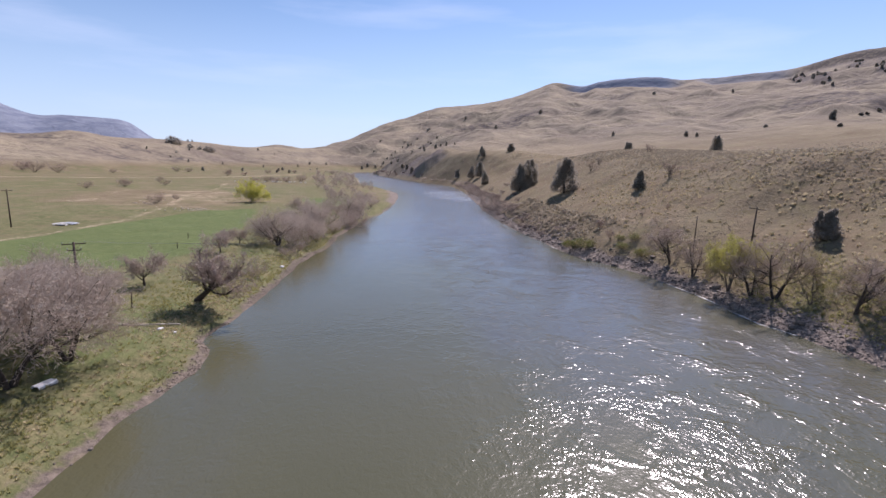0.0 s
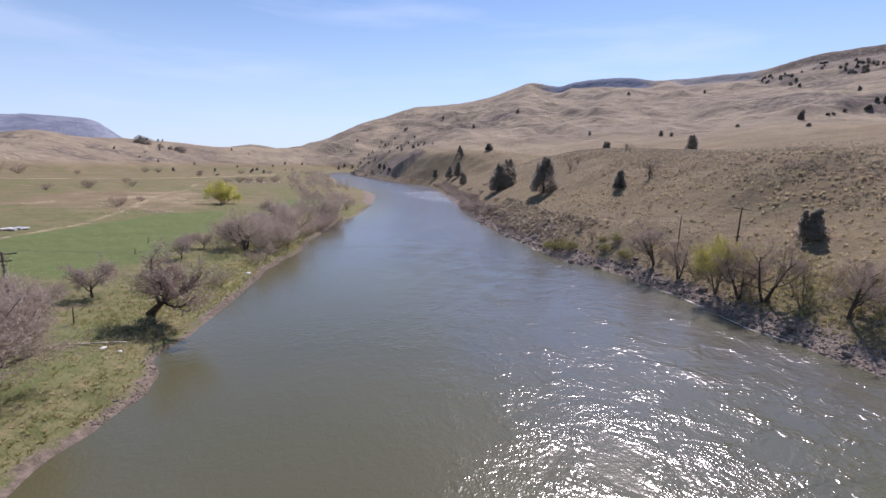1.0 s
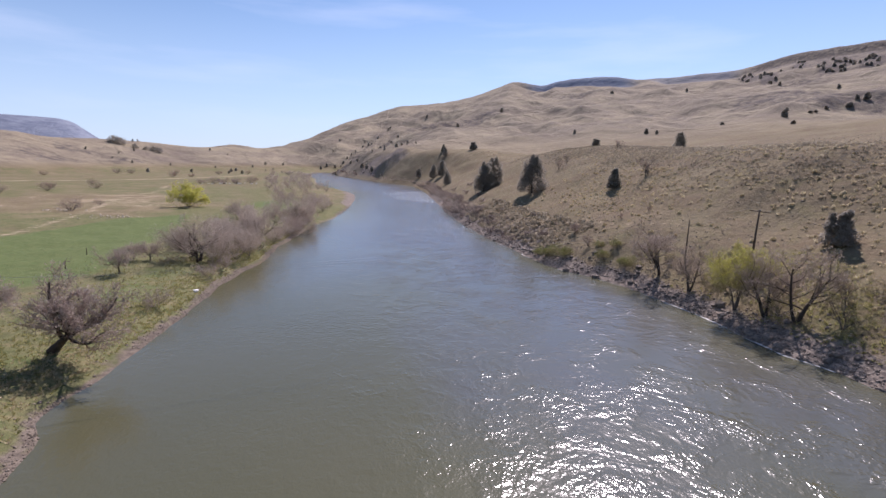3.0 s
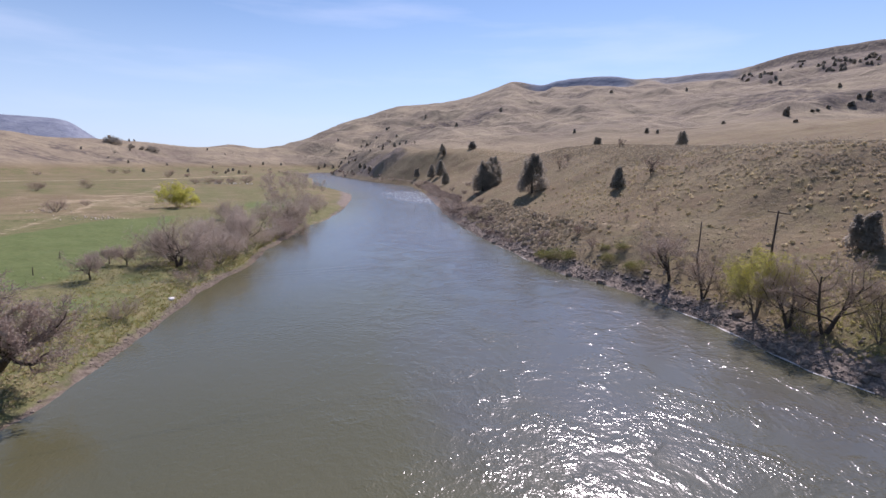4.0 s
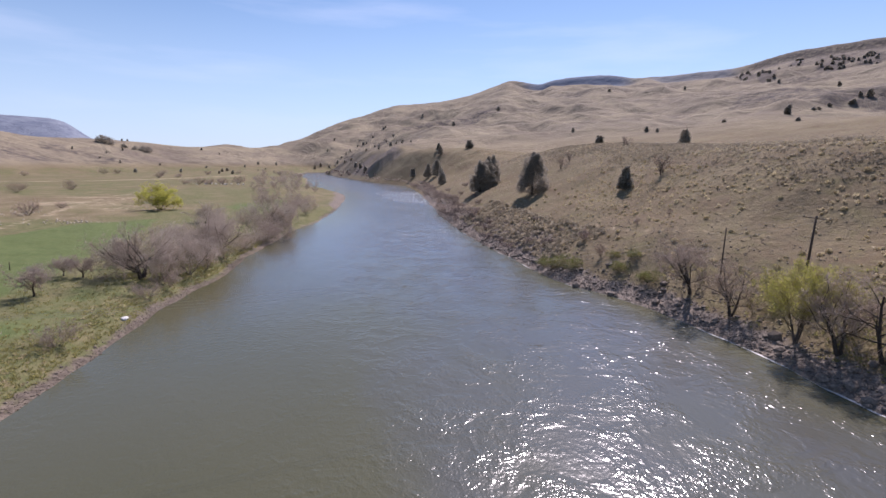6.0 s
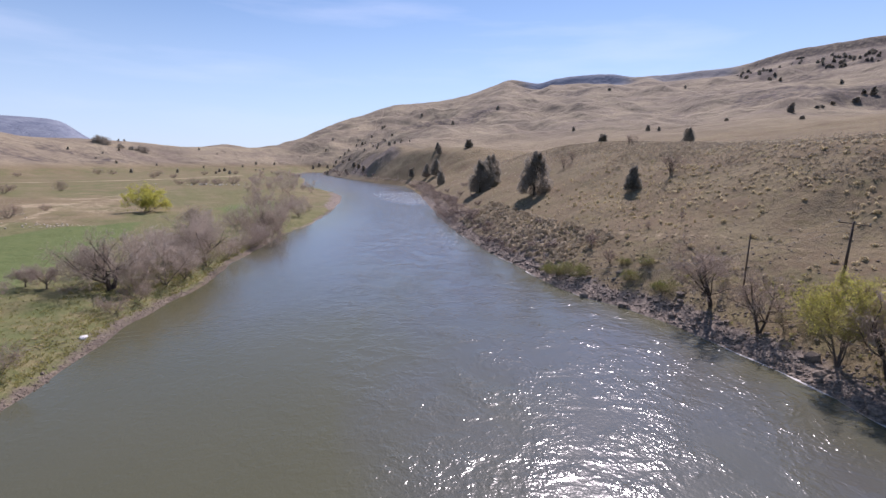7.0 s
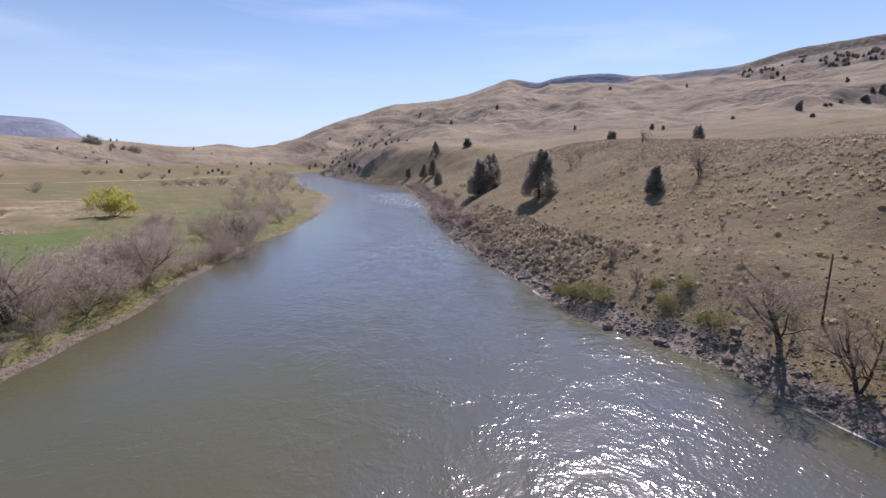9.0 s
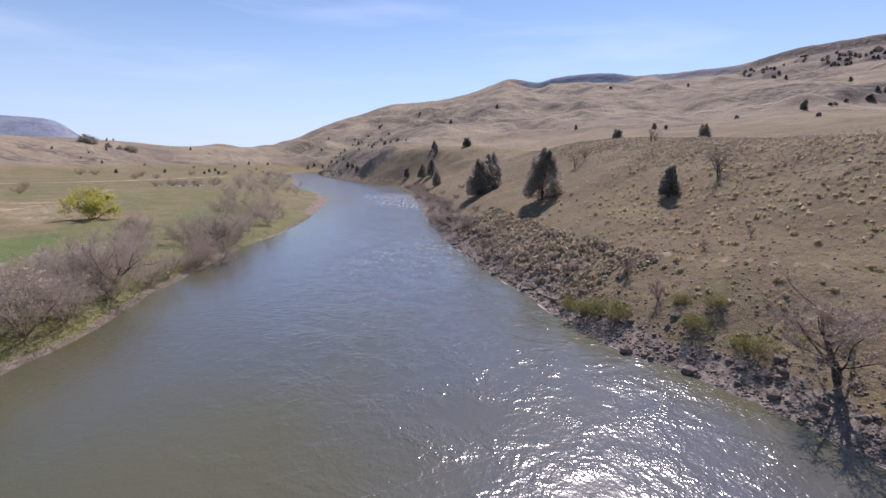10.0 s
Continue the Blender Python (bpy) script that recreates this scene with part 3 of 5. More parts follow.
# ---- plants ----
def at_ground(x, y, turn=0.0, size=1.0, sink=0.05, tall=None):
    z = float(ground_height(np.array([x]), np.array([y]))[0]) - sink
    return pose(x, y, z, 0, 0, turn) @ Matrix.Diagonal((size, size, tall or size, 1))


def tubes(segments, sides):
    """Tapered prisms round segments (p, q, radius at p, radius at q)."""
    s = np.array([(*p, *q, a, b) for p, q, a, b in segments], float)
    p, q, ra, rb = s[:, :3], s[:, 3:6], s[:, 6], s[:, 7]
    d = q - p
    d /= np.linalg.norm(d, axis=1)[:, None] + 1e-9
    u = np.cross(d, np.where(np.abs(d[:, 2:3]) < 0.9, [[0, 0, 1.0]], [[1.0, 0, 0]]))
    u /= np.linalg.norm(u, axis=1)[:, None]
    w = np.cross(d, u)
    a = np.arange(sides) * 2 * np.pi / sides
    ring = np.cos(a)[None, :, None] * u[:, None] + np.sin(a)[None, :, None] * w[:, None]
    v = np.concatenate([p[:, None] + ring * ra[:, None, None], q[:, None] + ring * rb[:, None, None]], 1).reshape(-1, 3)
    base = (np.arange(len(s)) * 2 * sides)[:, None]
    k = np.arange(sides)
    f = np.stack([base + k, base + (k + 1) % sides, base + sides + (k + 1) % sides, base + sides + k], -1).reshape(-1, 4)
    return v, f


def flakes(points, size, rng, long=1.0, facing=None):
    """Small four-cornered leaves at random turns about the points, or lying roughly across the given directions."""
    n = len(points)
    a = rng.normal(size=(n, 3))
    if facing is not None:
        f = facing + rng.normal(0, 0.35, (n, 3))
        f /= np.linalg.norm(f, axis=1)[:, None]
        a -= f * (a * f).sum(1)[:, None]
    a /= np.linalg.norm(a, axis=1)[:, None]
    b = np.cross(a, rng.normal(size=(n, 3)) if facing is None else f)
    b /= np.linalg.norm(b, axis=1)[:, None]
    s = size * rng.uniform(0.6, 1.4, (n, 1))
    a, b = a * s * long, b * s * 0.55
    p = np.asarray(points)
    v = np.stack([p - a, p + b * 0.9 - a * 0.1, p + a, p - b + a * 0.15], 1).reshape(-1, 3)
    return v, np.arange(4 * n).reshape(-1, 4)


def grow(rng, out, p, d, length, radius, level, spec):
    bits = spec["bits"][level]
    path = [p]
    for i in range(bits):
        d = d + rng.normal(0, spec["wobble"][level], 3) + np.array([0, 0, spec["lift"][level]])
        d = d / np.linalg.norm(d)
        q = p + d * length / bits
        ra, rb = radius * (1 - 0.62 * i / bits), radius * (1 - 0.62 * (i + 1) / bits)
        out.append((tuple(p), tuple(q), ra, rb, level))
        p = q
        path.append(p)
    if level + 1 < len(spec["kids"]) + 1 and level < len(spec["kids"]):
        for k in range(spec["kids"][level]):
            t = spec["start"][level] + (1 - spec["start"][level]) * (k + rng.rand()) / spec["kids"][level]
            i = min(int(t * bits), bits - 1)
            o = path[i] + (path[i + 1] - path[i]) * (t * bits - i)
            along = (path[i + 1] - path[i]) / np.linalg.norm(path[i + 1] - path[i])
            side = np.cross(along, rng.normal(size=3))
            side /= np.linalg.norm(side)
            angle = radians(spec["angle"][level]) * rng.uniform(0.65, 1.3)
            nd = along * math.cos(angle) + side * math.sin(angle)
            grow(rng, out, o, nd, length * spec["ratio"][level] * rng.uniform(0.7, 1.2) * (1.15 - 0.45 * t), max(radius * (1 - 0.62 * t) * spec["thin"], spec.get("fine", 0.016)), level + 1, spec)


def bare_tree(name, label, seed, height, spec, stems=1, splay=0.0, lean=(0, 0, 0), bark=None, twig=None, leaf=None, leaf_size=0.12, leaf_share=0.6, leaf_low=0.0, thick=0.035, group="", category="tree", leaf_name="new_leaves", leaf_label="small yellow-green spring leaves"):
    """A leafless tree or thicket: trunk with limbs, crown of twigs, and (where leaf is given) fresh leaves on them. Returns it standing at the origin."""
    rng = np.random.RandomState(seed)
    out = []
    for s in range(stems):
        a = 2 * math.pi * (s + rng.rand() * 0.7) / stems
        d = np.array([math.cos(a) * splay, math.sin(a) * splay, 1.0]) + np.array(lean)
        foot = np.array([math.cos(a), math.sin(a), 0]) * splay * 0.5 * rng.rand() * height * 0.2
        grow(rng, out, foot, d / np.linalg.norm(d), height * spec["trunk"] * rng.uniform(0.8, 1.1), height * thick * (1 if s == 0 else rng.uniform(0.5, 0.9)), 0, spec)
    top = max(o[1][2] for o in out)
    k = height / top
    out = [(tuple(k * c for c in p), tuple(k * c for c in q), a, b, lv) for p, q, a, b, lv in out]
    tree = thing(name, label, category, group)
    limbs = 0 if stems > 4 else 1
    heavy = [o[:4] for o in out if o[4] <= limbs]
    light = [o[:4] for o in out if o[4] > limbs]
    part("trunk", mesh_np("trunk", *tubes(heavy, 6 if stems < 5 else 4), bark or BARK, True), tree)
    part("crown", mesh_np("crown", *tubes(light, 3), twig or TWIG), tree)
    if leaf:
        ends = np.array([o[1] for o in out if o[4] >= 2])
        ends = ends[(ends[:, 2] > leaf_low * height) & (rng.rand(len(ends)) < leaf_share * np.clip(0.4 + ends[:, 2] / height, 0, 1))]
        pts = np.concatenate([ends + rng.normal(0, 0.16, ends.shape) for _ in range(3)])
        part(leaf_name, mesh_np(leaf_name, *flakes(pts, leaf_size, rng, 1.0 if leaf in (BUD, SHRUB_GREEN) else 2.4), leaf), tree, leaf_label)
    return tree


OPEN = dict(trunk=0.26, bits=[3, 6, 4, 3, 1], kids=[6, 7, 7, 4], start=[0.5, 0.2, 0.12, 0.1], angle=[50, 42, 45, 42], ratio=[2.0, 0.5, 0.50, 0.6], wobble=[0.10, 0.17, 0.18, 0.2, 0.2],
            lift=[0.05, 0.09, 0.05, 0.03, 0.0], thin=0.62, fine=0.014)
ROUND = dict(trunk=0.24, bits=[3, 5, 4, 2, 1], kids=[8, 7, 6, 4], start=[0.35, 0.2, 0.1, 0.1], angle=[58, 50, 48, 45], ratio=[1.9, 0.52, 0.5, 0.7], wobble=[0.08, 0.16, 0.2, 0.22, 0.2],
             lift=[0.03, 0.06, 0.04, 0.02, 0.0], thin=0.55, fine=0.014)
THICKET = dict(trunk=0.75, bits=[5, 4, 2, 1], kids=[7, 5, 3], start=[0.08, 0.12, 0.1], angle=[38, 42, 44], ratio=[0.55, 0.55, 0.7], wobble=[0.14, 0.16, 0.2, 0.2], lift=[0.0, 0.06, 0.04, 0.0], thin=0.5, fine=0.013)
TALL = dict(ROUND, kids=[8, 7, 5, 4], angle=[46, 48, 46, 45], lift=[0.05, 0.13, 0.07, 0.03, 0.0], start=[0.5, 0.25, 0.1, 0.1])
LEADER = dict(trunk=0.66, bits=[6, 5, 4, 2, 1], kids=[10, 6, 5, 3], start=[0.20, 0.2, 0.1, 0.1], angle=[56, 46, 46, 45], ratio=[0.66, 0.52, 0.52, 0.7], wobble=[0.07, 0.15, 0.2, 0.22, 0.2],
              lift=[0.03, 0.09, 0.05, 0.02, 0.0], thin=0.5, fine=0.014)
BUSH = dict(trunk=0.8, bits=[4, 2, 1], kids=[8, 5], start=[0.08, 0.1], angle=[38, 42], ratio=[0.6, 0.7], wobble=[0.14, 0.2, 0.2], lift=[0.0, 0.05, 0.0], thin=0.5, fine=0.014)


def juniper(name, label, seed, height, width, count, skirt=0.08, sharp=1.0, group="junipers on the hillside"):
    """A dense dark evergreen: short trunk, branches, and many sprays of needles gathered in uneven lobes."""
    rng = np.random.RandomState(seed)
    tree = thing(name, label, "tree", group)
    wood = [((0, 0, -0.1), (0, 0, height * 0.5), height * 0.03, height * 0.02), ((0, 0, height * 0.5), (0.1, 0, height * 0.93), height * 0.02, 0.02)]
    pts = []
    lobes = 64
    count = int(count * 1.8)
    tops = rng.normal(0, width * 0.10, (4, 2))
    fall = 1 + (1.25 - sharp) * 4
    for i in range(lobes):
        h = skirt + (0.97 - skirt) * ((i + rng.rand()) / lobes)
        reach = width / 2 * (0.10 + 0.90 * (1 - h ** fall)) * (0.7 + 0.3 * min(1, (h - skirt) * 6 + 0.2)) * rng.uniform(0.72, 1.22)
        a = rng.rand() * 6.283 + i * 2.4
        size = min(max(reach * 0.46, width * 0.06), width * 0.15)
        lead = tops[i % 4] * smooth(0.3, 0.8, h)  # several leaders share the top
        c = np.array([math.cos(a) * (reach - size) + lead[0], math.sin(a) * (reach - size) + lead[1], h * height * (0.97 - 0.05 * (i % 4))])
        wood.append(((0, 0, c[2] * 0.82), tuple(c), 0.05, 0.02))
        n = count // lobes
        q = rng.normal(size=(n, 3))
        q /= np.linalg.norm(q, axis=1)[:, None]
        q *= rng.uniform(0.35, 1.0, (n, 1)) ** 0.5
        q = q * np.array([size, size, size * 1.1 + height * 0.025]) + c
        pts.append(q)
    pts = np.concatenate(pts)
    part("trunk", mesh_np("trunk", *tubes(wood, 5), BARK, True), tree)
    part("crown", mesh_np("crown", *flakes(pts[pts[:, 2] > 0.15], (0.10 + 0.0135 * height) * (6500 / count) ** 0.5, rng, 1.3), NEEDLE), tree, "dark green scaly needle sprays")
    return tree


def plant(source, spots):
    """The tree itself at the first spot (x, y, turn, size), copies at the others."""
    first = spots[0]
    for s in spots[1:]:
        copy_thing(source, at_ground(*s))
    source.matrix_basis = at_ground(*first)


# trees of the right bank, from down-river up
plant(bare_tree("bare_cottonwood", "leafless grey-brown tree with spreading limbs on stony bank", 11, 8.4, dict(LEADER, kids=[10, 7, 5, 3]), 2, 0.28, twig=TWIG, leaf=BUD_MAUVE, leaf_size=0.042, leaf_share=0.2, leaf_name="foliage", leaf_label="reddish-grey buds", thick=0.024, group="bare trees on the river bank"), [(43.1, 91.2, 40, 1.4, 0.05, 1.0), (50.9, 58.2, 200, 1.15, 0.05, 0.95)])
plant(bare_tree("bare_cottonwood", "thin leafless tree with two upright leaning stems", 12, 8.4, dict(LEADER, kids=[10, 7, 5, 3]), 2, 0.40, twig=TWIG, leaf=BUD_MAUVE, leaf_size=0.042, leaf_share=0.2, leaf_name="foliage", leaf_label="reddish-grey buds", bark=BARK, thick=0.026, group="bare trees on the river bank"), [(43.7, 83.4, 60, 0.86), (46.0, 70.6, 150, 1.06), (47.0, 67.4, 280, 1.15), (55.5, 52.5, 10, 1.0)])
plant(bare_tree("budding_willow", "willow with yellow-green spring leaves among bare grey limbs", 13, 9.2, dict(LEADER, kids=[11, 7, 6, 4]), 3, 0.15, twig=TWIG_TAN, leaf=BUD, leaf_size=0.052, leaf_share=0.95, leaf_low=0.4, bark=BARK_PALE, thick=0.018, group="willows on the river bank"), [(44.9, 74.8, 0, 0.98, 0.05, 1.0)])
plant(bare_tree("budding_willow", "tan twiggy willow thicket with a few green buds", 14, 6.6, THICKET, 4, 0.42, twig=TWIG_TAN, leaf=BUD, leaf_size=0.05, leaf_share=0.12, leaf_low=0.2, bark=BARK_PALE, thick=0.012, group="willows on the river bank"), [(48.8, 62.8, 0, 1.0), (52.5, 67.0, 80, 0.95), (53.8, 60.2, 160, 0.9), (48.6, 79.0, 220, 0.62), (57.5, 47.0, 300, 0.9), (45.4, 82.0, 40, 0.5), (50.6, 74.8, 130, 0.55), (46.8, 69.5, 10, 0.5), (54.2, 64.0, 250, 0.6)])
# trees of the left bank
plant(bare_tree("bare_tree", "large spreading leafless tree with pale blossom-grey twigs beside the river", 21, 11.2, dict(TALL, kids=[9, 8, 6, 4]), 3, 0.42, twig=TWIG, leaf=CATKIN, leaf_size=0.046, leaf_share=0.65, leaf_name="foliage", leaf_label="pale pinkish-grey catkins and buds", thick=0.026, group="bare trees on the left bank"), [(-33.8, 36.4, 30, 1.15, 0.05, 0.98), (-32.9, 41.6, 200, 0.8), (-35.6, 46.0, 310, 0.72), (-41.0, 41.5, 140, 0.85), (-39.5, 48.0, 250, 0.72), (-44.5, 53.5, 60, 0.66)])
plant(bare_tree("bare_tree", "narrow leafless tree with upright dead sticks", 22, 7.2, THICKET, 5, 0.12, twig=TWIG_MAUVE, leaf=BUD_MAUVE, leaf_size=0.05, leaf_share=0.5, leaf_name="foliage", leaf_label="reddish-grey buds", thick=0.014, group="bare trees on the left bank"), [(-51.4, 62.0, 0, 1.0), (-47.5, 57.5, 100, 0.8)])
plant(bare_tree("bare_tree", "small round-headed leafless tree in the meadow", 23, 5.3, ROUND, 1, thick=0.035, twig=TWIG_MAUVE, leaf=BUD_MAUVE, leaf_size=0.05, leaf_share=0.7, leaf_name="foliage", leaf_label="reddish-grey buds", group="bare trees on the left bank"), [(-41.6, 67.6, 0, 1.0), (-42.2, 93.0, 90, 0.84), (-43.0, 104.0, 180, 0.72), (-46.0, 104.5, 250, 0.6), (-42.4, 60.8, 40, 0.72)])
plant(bare_tree("leaning_willow", "dark leafless willow leaning over the bank", 24, 7.6, dict(OPEN, trunk=0.34, ratio=[1.6, 0.5, 0.5, 0.7], kids=[10, 9, 7, 5], start=[0.55, 0.25, 0.12, 0.1], angle=[46, 42, 44, 42], lift=[-0.05, 0.12, 0.05, 0.02, 0.0]), 1, 0.0, lean=(0.85, 0.0, 0), thick=0.048, twig=TWIG_MAUVE, leaf=BUD_MAUVE, leaf_size=0.045, leaf_share=0.45, leaf_low=0.3, leaf_name="foliage", leaf_label="reddish-grey buds", group="bare trees on the left bank"), [(-31.5, 62.0, 0, 1.38, 0.05, 1.22)])
plant(bare_tree("bare_willow", "wide leafless willow with dark forked trunk", 25, 8.4, dict(ROUND, kids=[8, 6, 5, 4]), 3, 0.55, thick=0.040, bark=BARK, twig=TWIG, leaf=CATKIN, leaf_size=0.045, leaf_share=0.5, leaf_name="foliage", leaf_label="pale grey-tan catkins", group="bare trees on the left bank"), [(-35.0, 104.3, 0, 1.0), (-31.8, 126.6, 70, 1.02), (-31.5, 168.0, 150, 0.82), (-48.8, 170.0, 30, 0.7)])
plant(bare_tree("willow_thicket", "dense grey leafless willow thicket at the water's edge", 26, 6.6, THICKET, 7, 0.66, twig=TWIG, leaf=CATKIN, leaf_size=0.05, leaf_share=0.7, leaf_name="foliage", leaf_label="pale grey-tan catkins", thick=0.011, bark=BARK_PALE, group="willow thickets on the left bank", category="shrub"),
      [(-30.0, 109.0, 0, 1.1), (-29.2, 114.0, 75, 0.95), (-31.8, 104.6, 190, 0.9), (-29.6, 124.0, 25, 0.8), (-29.3, 133.0, 165, 0.7), (-33.0, 121.0, 285, 1.15), (-37.5, 107.5, 15, 0.95), (-29.4, 176.0, 215, 0.95), (-28.0, 196.0, 35, 0.8), (-34.5, 113.5, 50, 1.1), (-30.6, 117.5, 140, 0.85), (-37.5, 119.5, 200, 1.05), (-29.0, 138.5, 260, 0.75), (-35.0, 139.0, 20, 0.95), (-33.5, 131.5, 330, 0.9), (-34.5, 178.0, 310, 0.85), (-41.0, 112.0, 110, 0.75), (-30.5, 186.0, 80, 0.75), (-38.0, 127.0, 70, 0.9), (-42.0, 134.0, 150, 0.8), (-37.0, 146.0, 30, 1.0), (-44.0, 160.0, 200, 0.9), (-39.0, 172.0, 120, 0.85), (-42.0, 186.0, 260, 0.8)])
plant(bare_tree("willow_thicket", "low reddish leafless thicket at the water's edge", 27, 5.0, THICKET, 8, 0.8, twig=TWIG_MAUVE, leaf=BUD_MAUVE, leaf_size=0.05, leaf_share=0.65, leaf_name="foliage", leaf_label="reddish-grey buds", thick=0.011, bark=BARK_PALE, group="willow thickets on the left bank", category="shrub"),
      [(-25.6, 150.6, 0, 1.05), (-27.8, 147.0, 130, 0.8), (-29.0, 170.5, 60, 0.9), (-28.2, 162.0, 200, 0.7), (-29.5, 153.5, 90, 0.9), (-28.4, 144.0, 40, 0.6), (-30.0, 101.5, 160, 0.62), (-30.2, 96.0, 10, 0.5), (-29.6, 77.6, 230, 0.5), (-36.0, 162.0, 10, 1.0), (-40.0, 150.0, 300, 0.9), (-33.0, 197.0, 120, 1.0), (-38.0, 205.0, 200, 1.0), (-31.5, 160.0, 60, 0.8), (-46.0, 214.0, 20, 1.1), (-36.0, 222.0, 240, 0.9), (-50.0, 232.0, 310, 1.1)])
plant(bare_tree("budding_willow", "round willow in fresh yellow-green leaf in the meadow", 28, 9.0, dict(THICKET, kids=[9, 7, 4]), 8, 0.75, twig=TWIG_TAN, leaf=BUD, leaf_size=0.19, leaf_share=1.0, leaf_low=0.0, thick=0.012, group="willows in the meadow"), [(-77.8, 203.5, 0, 1.1)])
# far thickets along the bend
plant(bare_tree("far_thicket", "leafless brown thicket along the far river bend", 29, 8.0, THICKET, 3, 0.6, bark=BARK_PALE, twig=TWIG_MAUVE, leaf=BUD_MAUVE, leaf_size=0.13, leaf_share=0.6, leaf_name="foliage", leaf_label="reddish-grey buds", thick=0.012, group="thickets along the bend", category="shrub"),
      [(x, y, r, 0.68 * k) for x, y, r, k in [(-58.0, 305, 0, 1.2), (-66, 318, 60, 1.3), (-50, 285, 120, 0.9), (-74, 338, 200, 1.3), (-86, 360, 10, 1.2), (-60, 330, 250, 1.1), (-96, 395, 80, 1.2), (-112, 440, 150, 1.2), (-122, 386, 20, 0.75), (-141, 383, 100, 0.7), (-133, 390, 300, 0.65), (-115, 480, 40, 1.1), (-140, 560, 190, 1.2), (-160, 640, 0, 1.3), (-45, 240, 90, 0.8), (-52, 255, 180, 0.8), (-60, 268, 30, 0.9), (-66, 285, 140, 1.0), (-78, 310, 220, 1.0), (-70, 298, 0, 0.9), (-104, 415, 60, 1.1), (-92, 378, 130, 1.0)]])

# shrubs near the water on the right bank
plant(bare_tree("shrub", "round green-leaved willow shrub on the rocky bank", 31, 3.6, dict(BUSH, kids=[10, 6]), 11, 0.95, twig=TWIG_TAN, leaf=SHRUB_GREEN, leaf_size=0.10, leaf_share=0.95, leaf_low=0.1, thick=0.012, group="shrubs on the rocky bank", category="shrub"),
      [(31.2, 114.0, 0, 0.9, 0.05, 0.75), (32.8, 110.6, 90, 0.95, 0.05, 0.75), (38.4, 102.9, 200, 0.6, 0.05, 0.5), (40.6, 97.6, 300, 0.72, 0.05, 0.6), (41.2, 104.4, 45, 0.5, 0.05, 0.42), (39.5, 107.6, 150, 0.42, 0.05, 0.36), (30.2, 117.5, 20, 0.5)])
plant(bare_tree("shrub", "dark dead snag shrub on the bank", 32, 2.8, BUSH, 5, 0.3, twig=TWIG_MAUVE, bark=BARK, thick=0.012, group="shrubs on the rocky bank", category="shrub"), [(38.0, 109.7, 0, 1.0), (38.3, 118.6, 80, 1.2), (47.5, 117.0, 140, 0.5), (53.0, 116.0, 190, 0.6)])
# brush along the right shore up to the bend
edge_rng = np.random.RandomState(5)
spots = []
for i in range(78):
    yy = 128 + i * 3.6 + edge_rng.uniform(-1.5, 1.5)
    spots.append((float(shore_right(np.array([yy]))[0]) + edge_rng.uniform(1.2, 7.5), yy, edge_rng.uniform(0, 360), edge_rng.uniform(0.55, 1.15) * (0.7 if yy < 175 else 1.2)))
plant(bare_tree("bank_brush", "leafless reddish-brown brush along the shore", 33, 3.0, dict(BUSH, kids=[9, 6]), 7, 0.85, bark=BARK_PALE, twig=TWIG_DARK, leaf=BUD_MAUVE, leaf_size=0.06, leaf_share=0.3, leaf_name="foliage", leaf_label="reddish-grey buds", thick=0.012, group="brush along the shore", category="shrub"), spots)
spots = []
for i in range(16):
    yy = 530 + i * 18 + edge_rng.uniform(-8, 8)
    spots.append((float(shore_right(np.array([yy]))[0]) + edge_rng.uniform(2, 10), yy, edge_rng.uniform(0, 360), edge_rng.uniform(1.3, 2.4)))
for s in spots:
    copy_thing(bpy.data.objects["bank_brush"], at_ground(*s))

for i in range(10):  # the eroded brushy bank below the junipers
    yy = edge_rng.uniform(124, 176)
    copy_thing(bpy.data.objects["bank_brush"], at_ground(float(shore_right(np.array([yy]))[0]) + edge_rng.uniform(4, 14), yy, edge_rng.uniform(0, 360), edge_rng.uniform(0.3, 0.6)))

for x, y, s in ((27.5, 186, 0.8), (30, 196, 1.0), (26, 205, 0.9), (31, 214, 1.1), (25, 222, 1.0), (29, 240, 1.2), (24, 252, 1.0), (34, 262, 1.3), (27, 275, 1.1)):  # bushes on the slope past the tall juniper
    copy_thing(bpy.data.objects["bank_brush"], at_ground(x, y, 50 * s * x, s))

for i in range(24):  # a paler, taller fringe towards the bend
    yy = 178 + i * 15 + edge_rng.uniform(-5, 5)
    copy_thing(bpy.data.objects["far_thicket"], at_ground(float(shore_right(np.array([yy]))[0]) + edge_rng.uniform(1.5, 5), yy, edge_rng.uniform(0, 360), edge_rng.uniform(0.7, 1.0), 0.05, edge_rng.uniform(0.4, 0.6)))
for x, y, s in ((-29.5, 203, 0.7), (-28, 214, 0.6), (-33, 228, 0.7), (-38, 240, 0.75), (-43, 252, 0.7), (-34, 212, 0.8)):
    copy_thing(bpy.data.objects["far_thicket"], at_ground(x, y, 37 * y, s))

for i in range(34):  # the wooded far bank up to the head of the reach
    yy = 330 + i * 11 + edge_rng.uniform(-4, 4)
    copy_thing(bpy.data.objects["far_thicket"], at_ground(float(shore_left(np.array([yy]))[0]) - edge_rng.uniform(3, 26), yy, edge_rng.uniform(0, 360), edge_rng.uniform(0.8, 1.3), 0.05, edge_rng.uniform(0.5, 0.9)))

